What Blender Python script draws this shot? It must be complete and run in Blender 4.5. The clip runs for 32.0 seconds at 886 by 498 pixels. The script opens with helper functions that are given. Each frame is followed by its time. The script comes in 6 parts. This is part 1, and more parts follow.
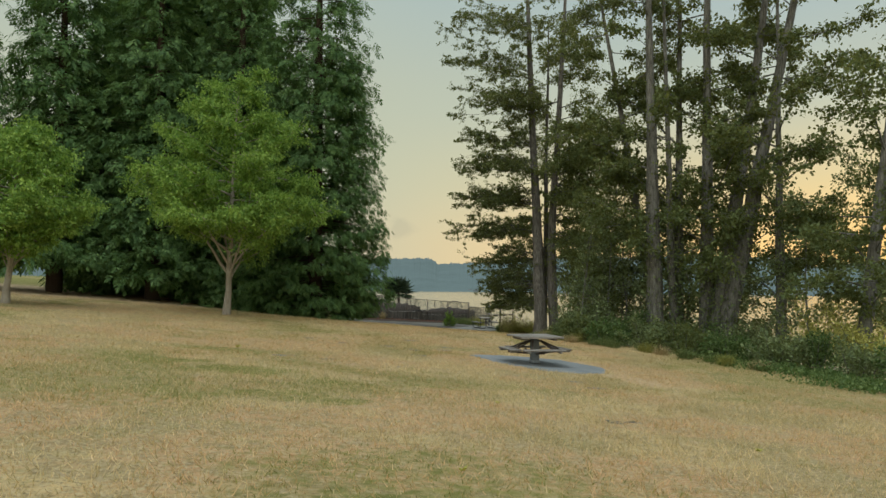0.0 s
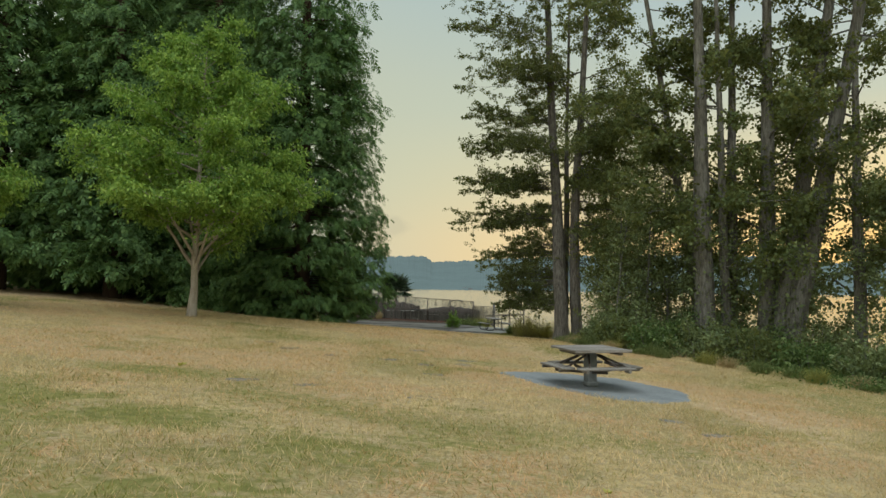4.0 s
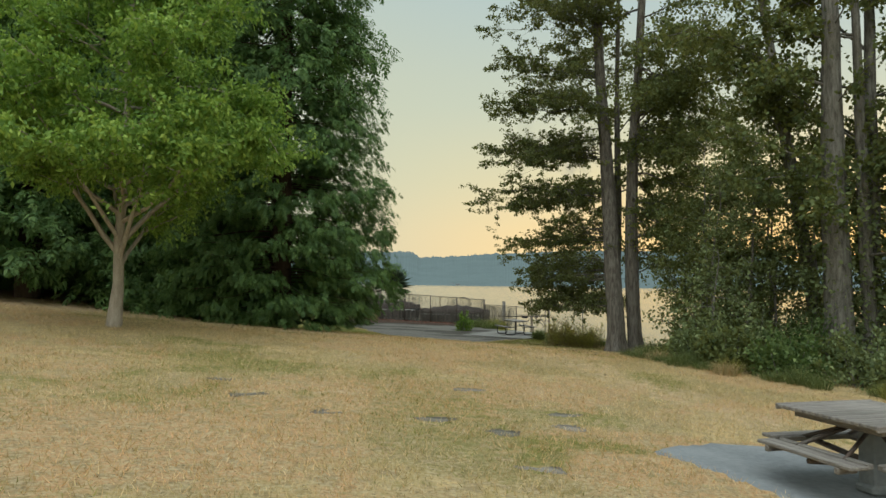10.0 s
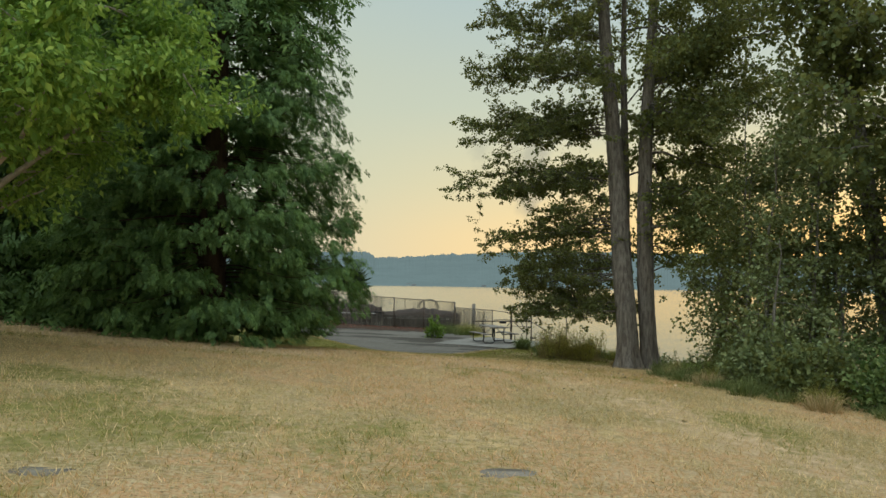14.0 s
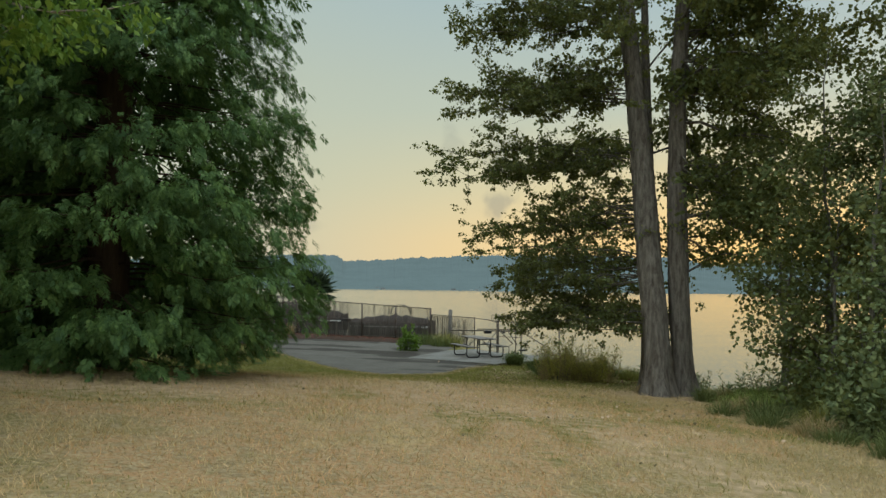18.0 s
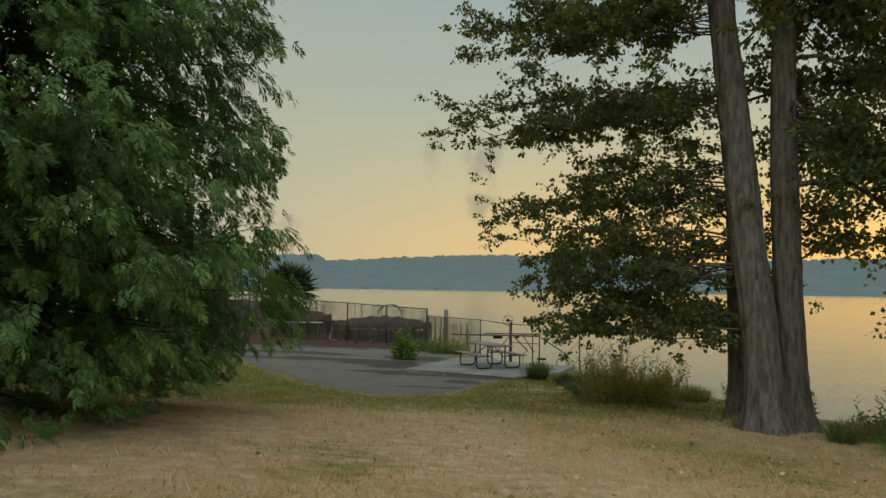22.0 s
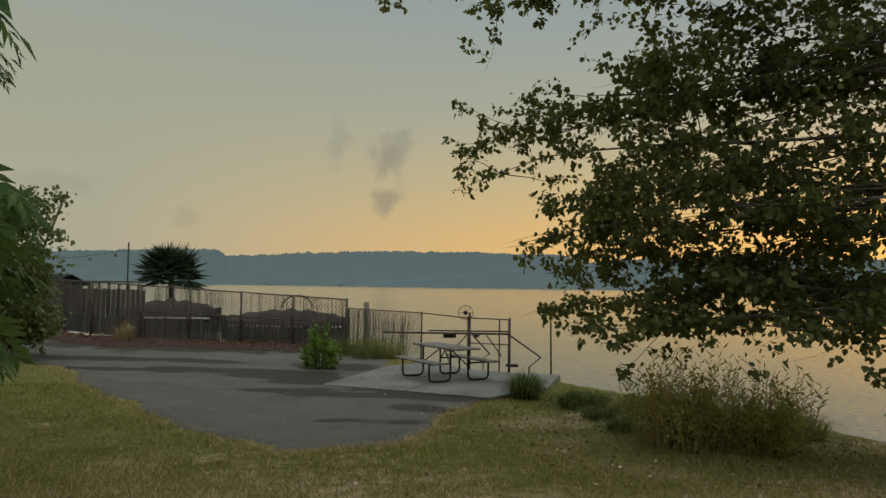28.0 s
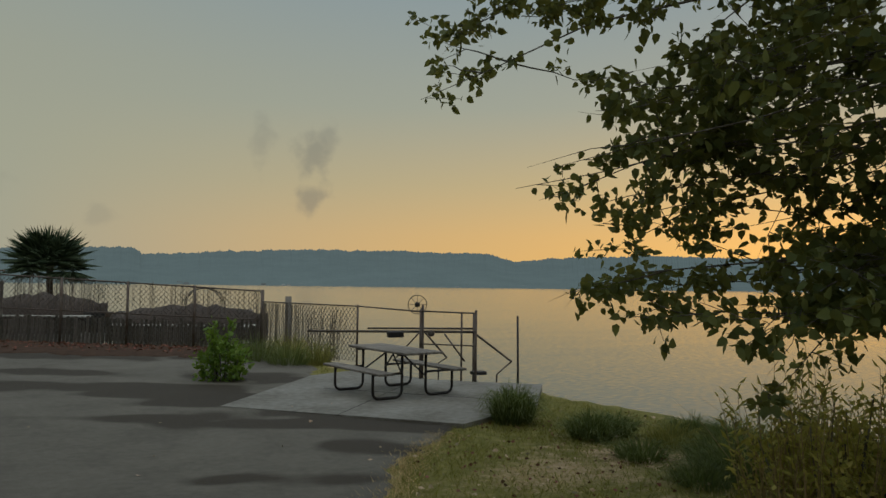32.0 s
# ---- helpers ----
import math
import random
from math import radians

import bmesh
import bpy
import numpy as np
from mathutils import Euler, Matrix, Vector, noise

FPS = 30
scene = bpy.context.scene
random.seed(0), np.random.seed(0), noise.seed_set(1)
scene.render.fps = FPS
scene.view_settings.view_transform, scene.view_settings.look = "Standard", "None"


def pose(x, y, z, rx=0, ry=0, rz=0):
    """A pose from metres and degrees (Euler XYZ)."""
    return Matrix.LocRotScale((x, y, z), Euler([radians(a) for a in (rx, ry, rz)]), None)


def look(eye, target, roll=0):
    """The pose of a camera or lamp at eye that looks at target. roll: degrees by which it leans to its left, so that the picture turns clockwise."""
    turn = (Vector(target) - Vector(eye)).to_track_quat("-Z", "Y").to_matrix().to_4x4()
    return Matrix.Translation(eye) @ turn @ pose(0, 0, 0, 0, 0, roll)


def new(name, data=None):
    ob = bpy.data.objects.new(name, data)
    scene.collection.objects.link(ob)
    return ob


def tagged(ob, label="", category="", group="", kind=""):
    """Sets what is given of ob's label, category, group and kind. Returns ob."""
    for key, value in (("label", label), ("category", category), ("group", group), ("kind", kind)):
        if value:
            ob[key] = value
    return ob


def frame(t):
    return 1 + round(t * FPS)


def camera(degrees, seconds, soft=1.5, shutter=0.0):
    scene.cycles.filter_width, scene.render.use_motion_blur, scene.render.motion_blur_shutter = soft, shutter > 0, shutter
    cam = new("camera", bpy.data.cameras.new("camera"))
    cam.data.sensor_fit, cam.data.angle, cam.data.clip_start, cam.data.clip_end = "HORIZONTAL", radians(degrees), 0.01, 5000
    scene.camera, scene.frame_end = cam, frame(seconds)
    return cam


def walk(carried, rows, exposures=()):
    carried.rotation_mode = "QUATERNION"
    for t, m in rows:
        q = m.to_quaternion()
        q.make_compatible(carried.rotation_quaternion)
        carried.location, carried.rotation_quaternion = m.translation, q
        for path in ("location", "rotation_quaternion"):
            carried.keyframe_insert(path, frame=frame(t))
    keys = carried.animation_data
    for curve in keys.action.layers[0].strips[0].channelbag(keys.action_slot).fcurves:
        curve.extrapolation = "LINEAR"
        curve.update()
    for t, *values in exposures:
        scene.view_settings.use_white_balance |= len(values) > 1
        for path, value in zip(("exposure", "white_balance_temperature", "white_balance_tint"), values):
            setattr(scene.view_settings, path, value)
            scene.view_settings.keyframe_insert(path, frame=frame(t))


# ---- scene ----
cam = camera(63.2, 32.0)
PATH = [
    (0, (-0.048, 0.070, 1.443), (-0.0484, 1.8278, 1.5426), 0.6),
    (0.5, (-0.111, 0.759, 1.416), (-0.1109, 2.5159, 1.5162), 0.7),
    (1, (-0.178, 1.422, 1.391), (-0.1769, 3.1794, 1.4916), 0.7),
    (1.5, (-0.201, 2.069, 1.406), (-0.1980, 3.8262, 1.5057), 0.7),
    (2, (-0.204, 2.755, 1.444), (-0.1989, 4.5126, 1.5409), 0.6),
    (2.5, (-0.363, 3.422, 1.441), (-0.3529, 5.1797, 1.5374), 0.6),
    (3, (-0.424, 4.066, 1.398), (-0.4110, 5.8230, 1.4951), 0.6),
    (3.5, (-0.517, 4.723, 1.384), (-0.5034, 6.4803, 1.4802), 0.7),
    (5.5, (-1.118, 7.352, 1.426), (-1.1070, 9.1098, 1.5189), 0.7),
    (6, (-1.300, 7.989, 1.406), (-1.2918, 9.7460, 1.4986), 0.7),
    (6.5, (-1.440, 8.633, 1.398), (-1.4326, 10.3902, 1.4907), 0.7),
    (7, (-1.566, 9.307, 1.398), (-1.5585, 11.0642, 1.4898), 0.7),
    (7.5, (-1.648, 9.985, 1.439), (-1.6403, 11.7427, 1.5286), 0.8),
    (8, (-1.623, 10.674, 1.426), (-1.6130, 12.4309, 1.5154), 0.8),
    (8.5, (-1.659, 11.344, 1.422), (-1.6456, 13.1014, 1.5083), 0.8),
    (9, (-1.686, 12.030, 1.394), (-1.6658, 13.7878, 1.4793), 0.7),
    (9.5, (-1.784, 12.661, 1.396), (-1.7538, 14.4179, 1.4802), 0.7),
    (10, (-1.887, 13.342, 1.400), (-1.8410, 15.0990, 1.4846), 0.7),
    (10.5, (-1.974, 13.991, 1.405), (-1.9114, 15.7476, 1.4898), 0.7),
    (11, (-2.088, 14.619, 1.427), (-2.0064, 16.3750, 1.5118), 0.7),
    (11.5, (-2.137, 15.275, 1.389), (-2.0381, 17.0306, 1.4740), 0.7),
    (12, (-2.238, 15.942, 1.364), (-2.1252, 17.6959, 1.4494), 0.7),
    (12.5, (-2.253, 16.590, 1.371), (-2.1270, 18.3427, 1.4573), 0.7),
    (13, (-2.260, 17.244, 1.406), (-2.1252, 18.9957, 1.4925), 0.7),
    (13.5, (-2.316, 17.887, 1.409), (-2.1718, 19.6390, 1.4969), 0.8),
    (14, (-2.339, 18.524, 1.402), (-2.1859, 20.2752, 1.4890), 0.8),
    (14.5, (-2.407, 19.162, 1.386), (-2.2414, 20.9123, 1.4731), 0.8),
    (16.5, (-2.145, 21.676, 1.462), (-1.9395, 23.4221, 1.5558), 0.7),
    (17, (-2.199, 22.309, 1.459), (-1.9809, 24.0522, 1.5532), 0.7),
    (17.5, (-2.179, 22.947, 1.455), (-1.9536, 24.6902, 1.5497), 0.7),
    (18, (-2.178, 23.566, 1.426), (-1.9501, 25.3097, 1.5224), 0.7),
    (18.5, (-2.229, 24.213, 1.449), (-1.9950, 25.9547, 1.5453), 0.7),
    (19, (-2.226, 24.849, 1.454), (-1.9879, 26.5901, 1.5497), 0.7),
    (19.5, (-2.252, 25.485, 1.442), (-2.0126, 27.2254, 1.5382), 0.7),
    (20, (-2.275, 26.137, 1.414), (-2.0319, 27.8775, 1.5101), 0.7),
    (20.5, (-2.308, 26.770, 1.382), (-2.0627, 28.5094, 1.4793), 0.8),
    (21, (-2.320, 27.389, 1.365), (-2.0680, 29.1289, 1.4617), 0.8),
    (21.5, (-2.289, 28.002, 1.341), (-2.0310, 29.7405, 1.4362), 0.8),
    (22, (-2.245, 28.729, 1.305), (-1.9747, 30.4656, 1.4010), 0.8),
    (22.5, (-2.186, 29.385, 1.266), (-1.9017, 31.1186, 1.3622), 0.8),
    (23, (-2.191, 30.006, 1.226), (-1.8885, 31.7381, 1.3209), 0.8),
    (23.5, (-2.134, 30.609, 1.174), (-1.8110, 32.3374, 1.2690), 0.8),
    (24, (-2.098, 31.233, 1.138), (-1.7547, 32.9569, 1.2311), 0.8),
    (24.5, (-2.106, 31.839, 1.128), (-1.7442, 33.5588, 1.2206), 0.9),
    (25, (-2.078, 32.447, 1.081), (-1.6966, 34.1634, 1.1739), 0.9),
    (25.5, (-2.106, 33.059, 1.025), (-1.7072, 34.7706, 1.1202), 1.0),
    (27.5, (-1.880, 35.618, 0.897), (-1.4018, 37.3094, 0.9874), 0.8),
    (28, (-1.805, 36.233, 0.866), (-1.3086, 37.9192, 0.9566), 0.8),
    (28.5, (-1.658, 36.833, 0.808), (-1.1449, 38.5141, 0.8985), 0.8),
    (29, (-1.580, 37.449, 0.769), (-1.0481, 39.1248, 0.8606), 0.8),
    (29.5, (-1.467, 37.995, 0.749), (-0.9170, 39.6642, 0.8413), 0.7),
    (30, (-1.375, 38.535, 0.730), (-0.8061, 40.1984, 0.8237), 0.7),
    (30.5, (-1.297, 39.081, 0.704), (-0.7093, 40.7370, 0.7982), 0.7),
    (31, (-1.162, 39.631, 0.628), (-0.5518, 41.2790, 0.7225), 0.7),
    (31.5, (-1.044, 40.161, 0.562), (-0.4083, 41.8000, 0.6556), 0.7),
    (32, (-0.889, 40.667, 0.550), (-0.2226, 42.2937, 0.6406), 0.7),
]
EXPOSURES = [(0.0, 0.5, 5950, 6), (9.0, 0.70, 5950, 6), (16.5, 0.62, 5850, 6), (19.0, 0.42, 5700, 5), (21.2, 0.28, 5700, 5), (23.0, 0.16, 6650, 10), (28.0, -0.05, 6150, 10), (32.0, -0.18, 5950, 10)]
walk(cam, [(t, look(eye, target, roll)) for t, eye, target, roll in PATH], EXPOSURES)

# ---- world and light ----
CLOUDS = (((0.2040, 0.9640, 0.1720), 0.030, 0.0400, 0.42), ((0.2007, 0.9726, 0.1171), 0.0235, 0.0220, 0.44), ((0.1370, 0.9734, 0.1838), 0.0170, 0.0400, 0.22), ((0.2180, 0.9570, 0.1930), 0.020, 0.028, 0.30),
          ((-0.0572, 0.9949, 0.0829), 0.0200, 0.0190, 0.16), ((-0.2066, 0.9712, 0.1185), 0.0520, 0.0200, 0.16))
SUN_AZ = 52.0                      # degrees clockwise from +y: where the sun went down
world = bpy.data.worlds.new("dusk_sky")
scene.world = world
world.use_nodes = True
wn, wl = world.node_tree.nodes, world.node_tree.links
sky = wn.new("ShaderNodeTexSky")
sky.sky_type, sky.sun_disc = "NISHITA", False
sky.sun_elevation, sky.sun_rotation = radians(2.0), radians(SUN_AZ)
sky.altitude, sky.air_density, sky.dust_density, sky.ozone_density = 0, 1.0, 2.0, 1.0
# the hazy afterglow: warm at the horizon, grey-blue higher up, stronger towards the place of the sunset
wc = wn.new("ShaderNodeTexCoord")
sep = wn.new("ShaderNodeSeparateXYZ")
wl.new(wc.outputs["Generated"], sep.inputs[0])


def sky_ramp(stops):
    r = wn.new("ShaderNodeValToRGB")
    while len(r.color_ramp.elements) < len(stops):
        r.color_ramp.elements.new(0.5)
    for el, (deg, col) in zip(r.color_ramp.elements, stops):
        el.position, el.color = math.sin(radians(deg)), (*col, 1)
    wl.new(sep.outputs["Z"], r.inputs["Fac"])
    return r


away = sky_ramp(((0, (0.43, 0.39, 0.27)), (5, (0.42, 0.39, 0.265)), (10, (0.40, 0.385, 0.265)), (16, (0.37, 0.37, 0.272)), (25, (0.305, 0.345, 0.31)), (50, (0.36, 0.42, 0.44)), (90, (0.42, 0.48, 0.50))))
glow = sky_ramp(((0, (0.90, 0.50, 0.13)), (4, (0.80, 0.47, 0.15)), (8, (0.60, 0.44, 0.20)), (14, (0.385, 0.385, 0.285)), (24, (0.255, 0.32, 0.34)), (50, (0.36, 0.42, 0.44)), (90, (0.42, 0.48, 0.50))))
dot = wn.new("ShaderNodeVectorMath")
dot.operation = "DOT_PRODUCT"
dot.inputs[1].default_value = (math.sin(radians(SUN_AZ)), math.cos(radians(SUN_AZ)), 0)
wl.new(wc.outputs["Generated"], dot.inputs[0])
face = wn.new("ShaderNodeMapRange")
face.inputs[1].default_value, face.inputs[2].default_value = 0.48, 1.0
wl.new(dot.outputs["Value"], face.inputs[0])
both = wn.new("ShaderNodeMix")
both.data_type = "RGBA"
wl.new(face.outputs[0], both.inputs[0])
wl.new(away.outputs["Color"], both.inputs[6])
wl.new(glow.outputs["Color"], both.inputs[7])
weak = wn.new("ShaderNodeMix")
weak.data_type, weak.blend_type = "RGBA", "ADD"
weak.inputs[0].default_value = 0.012
wl.new(both.outputs[2], weak.inputs[6])
wl.new(sky.outputs["Color"], weak.inputs[7])
# small smoky clouds low over the hills: direction, half width, half height, depth of tone
puff = None
wnoise = wn.new("ShaderNodeTexNoise")
wnoise.inputs["Scale"].default_value, wnoise.inputs["Detail"].default_value = 38.0, 6.0
wl.new(wc.outputs["Generated"], wnoise.inputs["Vector"])
for at, wide, high, tone in CLOUDS:
    off = wn.new("ShaderNodeVectorMath")
    off.operation = "SUBTRACT"
    off.inputs[1].default_value = at
    wl.new(wc.outputs["Generated"], off.inputs[0])
    scaled = wn.new("ShaderNodeVectorMath")
    scaled.operation = "MULTIPLY"
    scaled.inputs[1].default_value = (1 / wide, 1 / wide, 1 / high)
    wl.new(off.outputs[0], scaled.inputs[0])
    far = wn.new("ShaderNodeVectorMath")
    far.operation = "LENGTH"
    wl.new(scaled.outputs[0], far.inputs[0])
    ragged_edge = wn.new("ShaderNodeMath")
    ragged_edge.operation = "MULTIPLY_ADD"
    ragged_edge.inputs[1].default_value, ragged_edge.inputs[2].default_value = -2.2, 1.1
    wl.new(wnoise.outputs["Fac"], ragged_edge.inputs[0])
    summed = wn.new("ShaderNodeMath")
    wl.new(far.outputs["Value"], summed.inputs[0])
    wl.new(ragged_edge.outputs[0], summed.inputs[1])
    soft_edge = wn.new("ShaderNodeMapRange")
    soft_edge.interpolation_type = "SMOOTHSTEP"
    soft_edge.inputs[1].default_value, soft_edge.inputs[2].default_value = 0.2, 1.2
    soft_edge.inputs[3].default_value, soft_edge.inputs[4].default_value = tone, 0.0
    wl.new(summed.outputs[0], soft_edge.inputs[0])
    if puff is None:
        puff = soft_edge.outputs[0]
    else:
        top_of = wn.new("ShaderNodeMath")
        top_of.operation = "MAXIMUM"
        wl.new(puff, top_of.inputs[0])
        wl.new(soft_edge.outputs[0], top_of.inputs[1])
        puff = top_of.outputs[0]
cloudy = wn.new("ShaderNodeMix")
cloudy.data_type = "RGBA"
cloudy.inputs[7].default_value = (0.17, 0.17, 0.15, 1)
wl.new(puff, cloudy.inputs[0])
wl.new(weak.outputs[2], cloudy.inputs[6])
wn["Background"].inputs["Strength"].default_value = 1.0
wl.new(cloudy.outputs[2], wn["Background"].inputs["Color"])
# broad lamp added overhead in place of skylight; the sun itself is down
lamp = bpy.data.lights.new("sky_fill", "SUN")
lamp.energy, lamp.angle, lamp.color = 1.3, radians(80), (1.0, 0.96, 0.86)
sun = new("sky_fill", lamp)
sun.matrix_world = look((-3, -8, 26), (0, 4, 0))


# ---- materials ----
def mat(name, colour, rough=0.8, metal=0.0, spec=0.3, noise_scale=0.0, dark=None, bump=0.0, bump_scale=0.0, island=0.0, translucent=None,
        coord="Object", detail=4.0, stretch=(1, 1, 1), obj_random=0.0):
    """A procedural surface: two colours mixed by two scales of noise, bump, and variation per island or per object."""
    m = bpy.data.materials.new(name)
    m.use_nodes = True
    n, l = m.node_tree.nodes, m.node_tree.links
    b = n["Principled BSDF"]
    b.inputs["Roughness"].default_value, b.inputs["Metallic"].default_value = rough, metal
    b.inputs["Specular IOR Level"].default_value = spec
    tc = n.new("ShaderNodeTexCoord")
    mp = n.new("ShaderNodeMapping")
    mp.inputs["Scale"].default_value = stretch
    l.new(tc.outputs[coord], mp.inputs["Vector"])
    out = None
    if noise_scale:
        a = n.new("ShaderNodeTexNoise")
        a.inputs["Scale"].default_value, a.inputs["Detail"].default_value = noise_scale, detail
        c = n.new("ShaderNodeTexNoise")
        c.inputs["Scale"].default_value, c.inputs["Detail"].default_value = noise_scale * 9.3, 3.0
        l.new(mp.outputs["Vector"], a.inputs["Vector"])
        l.new(mp.outputs["Vector"], c.inputs["Vector"])
        mx = n.new("ShaderNodeMix")
        mx.inputs[0].default_value = 0.45
        l.new(a.outputs["Fac"], mx.inputs[2])
        l.new(c.outputs["Fac"], mx.inputs[3])
        r = n.new("ShaderNodeValToRGB")
        r.color_ramp.elements[0].position, r.color_ramp.elements[1].position = 0.36, 0.64
        d = dark or tuple(v * 0.6 for v in colour)
        r.color_ramp.elements[0].color, r.color_ramp.elements[1].color = (*d, 1), (*colour, 1)
        l.new(mx.outputs[0], r.inputs["Fac"])
        out = r.outputs["Color"]
    if island or obj_random:
        src = n.new("ShaderNodeNewGeometry").outputs["Random Per Island"] if island else n.new("ShaderNodeObjectInfo").outputs["Random"]
        hsv = n.new("ShaderNodeHueSaturation")
        amp = island or obj_random
        mr = n.new("ShaderNodeMapRange")
        mr.inputs[3].default_value, mr.inputs[4].default_value = 1 - amp, 1 + amp
        l.new(src, mr.inputs[0])
        l.new(mr.outputs[0], hsv.inputs["Value"])
        mh = n.new("ShaderNodeMapRange")
        mh.inputs[3].default_value, mh.inputs[4].default_value = 0.5 + amp * 0.05, 0.5 - amp * 0.05
        l.new(src, mh.inputs[0])
        l.new(mh.outputs[0], hsv.inputs["Hue"])
        if out:
            l.new(out, hsv.inputs["Color"])
        else:
            hsv.inputs["Color"].default_value = (*colour, 1)
        out = hsv.outputs["Color"]
    if out:
        l.new(out, b.inputs["Base Color"])
    else:
        b.inputs["Base Color"].default_value = (*colour, 1)
    if bump:
        t = n.new("ShaderNodeTexNoise")
        t.inputs["Scale"].default_value, t.inputs["Detail"].default_value = bump_scale, 5.0
        l.new(mp.outputs["Vector"], t.inputs["Vector"])
        bp = n.new("ShaderNodeBump")
        bp.inputs["Strength"].default_value, bp.inputs["Distance"].default_value = bump, 0.02
        l.new(t.outputs["Fac"], bp.inputs["Height"])
        l.new(bp.outputs["Normal"], b.inputs["Normal"])
    if translucent:
        tr = n.new("ShaderNodeBsdfTranslucent")
        tr.inputs["Color"].default_value = (*translucent, 1)
        ms = n.new("ShaderNodeMixShader")
        ms.inputs["Fac"].default_value = 0.35
        l.new(b.outputs["BSDF"], ms.inputs[1])
        l.new(tr.outputs["BSDF"], ms.inputs[2])
        l.new(ms.outputs["Shader"], n["Material Output"].inputs["Surface"])
    return m


M_DRY = mat("dry_grass_blades", (0.74, 0.58, 0.315), 0.9, spec=0.1, noise_scale=0.4, dark=(0.42, 0.325, 0.15), island=0.42, translucent=(0.62, 0.49, 0.24))
M_RUDDY = mat("ruddy_grass_blades", (0.62, 0.415, 0.195), 0.9, spec=0.1, island=0.42, translucent=(0.55, 0.37, 0.16))
M_GREENGRASS = mat("green_grass_blades", (0.24, 0.235, 0.062), 0.85, spec=0.1, island=0.45, translucent=(0.32, 0.31, 0.075))
M_BARK = mat("poplar_bark", (0.285, 0.27, 0.235), 0.95, spec=0.1, noise_scale=5.5, dark=(0.08, 0.07, 0.06), bump=0.9, bump_scale=9.0, stretch=(2.5, 2.5, 0.45))
# same bark with the shade of backlit trunks put into its colour
M_BARK_BACKLIT = mat("backlit_poplar_bark", (0.24, 0.22, 0.19), 0.95, spec=0.1, noise_scale=5.5, dark=(0.065, 0.053, 0.044), bump=0.9, bump_scale=9.0, stretch=(2.5, 2.5, 0.45))
M_BARK_DARK = mat("cedar_bark", (0.10, 0.07, 0.05), 0.95, spec=0.1, noise_scale=4.0, bump=0.8, bump_scale=12.0, stretch=(3, 3, 0.4))
M_BARK_MAPLE = mat("maple_bark", (0.46, 0.40, 0.33), 0.9, spec=0.1, noise_scale=5.0, dark=(0.27, 0.225, 0.18), bump=0.5, bump_scale=18.0, stretch=(2, 2, 0.6))
M_LEAF_POP = mat("poplar_leaves", (0.112, 0.147, 0.058), 0.6, spec=0.15, island=0.6, translucent=(0.31, 0.29, 0.06))
M_LEAF_MAPLE = mat("maple_leaves", (0.21, 0.325, 0.068), 0.6, spec=0.2, island=0.6, translucent=(0.30, 0.45, 0.06))
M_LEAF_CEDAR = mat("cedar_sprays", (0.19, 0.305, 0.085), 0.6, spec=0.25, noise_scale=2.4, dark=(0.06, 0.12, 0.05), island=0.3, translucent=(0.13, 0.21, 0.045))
M_LEAF_BUSH = mat("bush_leaves", (0.185, 0.235, 0.105), 0.6, spec=0.3, island=0.55, translucent=(0.27, 0.27, 0.06))
M_ASPHALT = mat("worn_asphalt", (0.16, 0.146, 0.118), 0.75, spec=0.35, noise_scale=1.3, dark=(0.105, 0.094, 0.075), bump=0.5, bump_scale=40.0)
M_CONCRETE = mat("weathered_concrete", (0.29, 0.28, 0.25), 0.75, spec=0.4, noise_scale=0.9, dark=(0.15, 0.138, 0.115), bump=0.35, bump_scale=30.0)
M_PAD = mat("bluish_concrete", (0.25, 0.26, 0.26), 0.9, spec=0.2, noise_scale=1.5, dark=(0.17, 0.18, 0.185), bump=0.3, bump_scale=30.0)
M_WOOD = mat("grey_weathered_wood", (0.31, 0.285, 0.25), 0.85, spec=0.2, noise_scale=3.5, dark=(0.13, 0.112, 0.098), bump=0.5, bump_scale=25.0, stretch=(0.4, 6, 6), obj_random=0.2)
M_STEEL = mat("dark_steel", (0.05, 0.045, 0.045), 0.5, 0.6, 0.5, noise_scale=8.0, bump=0.1, bump_scale=60.0)
M_GALV = mat("rusty_galvanised_steel", (0.16, 0.14, 0.125), 0.6, 0.5, 0.4, noise_scale=6.0, dark=(0.09, 0.06, 0.045), bump=0.1, bump_scale=50.0)


# ---- mesh helpers ----
def raw(name, verts, faces, material, smooth=False):
    """One mesh object out of arrays of corners and faces."""
    me = bpy.data.meshes.new(name)
    verts = np.asarray(verts, dtype=np.float32)
    faces = np.asarray(faces, dtype=np.int32)
    k = faces.shape[1]
    me.vertices.add(len(verts))
    me.vertices.foreach_set("co", verts.ravel())
    me.loops.add(faces.size)
    me.loops.foreach_set("vertex_index", faces.ravel())
    me.polygons.add(len(faces))
    me.polygons.foreach_set("loop_start", np.arange(0, faces.size, k, dtype=np.int32))
    if smooth:
        me.polygons.foreach_set("use_smooth", np.ones(len(faces), dtype=bool))
    me.update(calc_edges=True)
    me.materials.append(material)
    return new(name, me)


def part(name, bm, material, parent=None, label=""):
    """Links a bmesh as one mesh object under a thing or a part."""
    me = bpy.data.meshes.new(name)
    bm.to_mesh(me)
    bm.free()
    me.materials.append(material)
    ob = new(name, me)
    ob.parent = parent
    if label:
        ob["label"] = label
    return ob


def under(ob, parent, label=""):
    ob.parent = parent
    if label:
        ob["label"] = label
    return ob


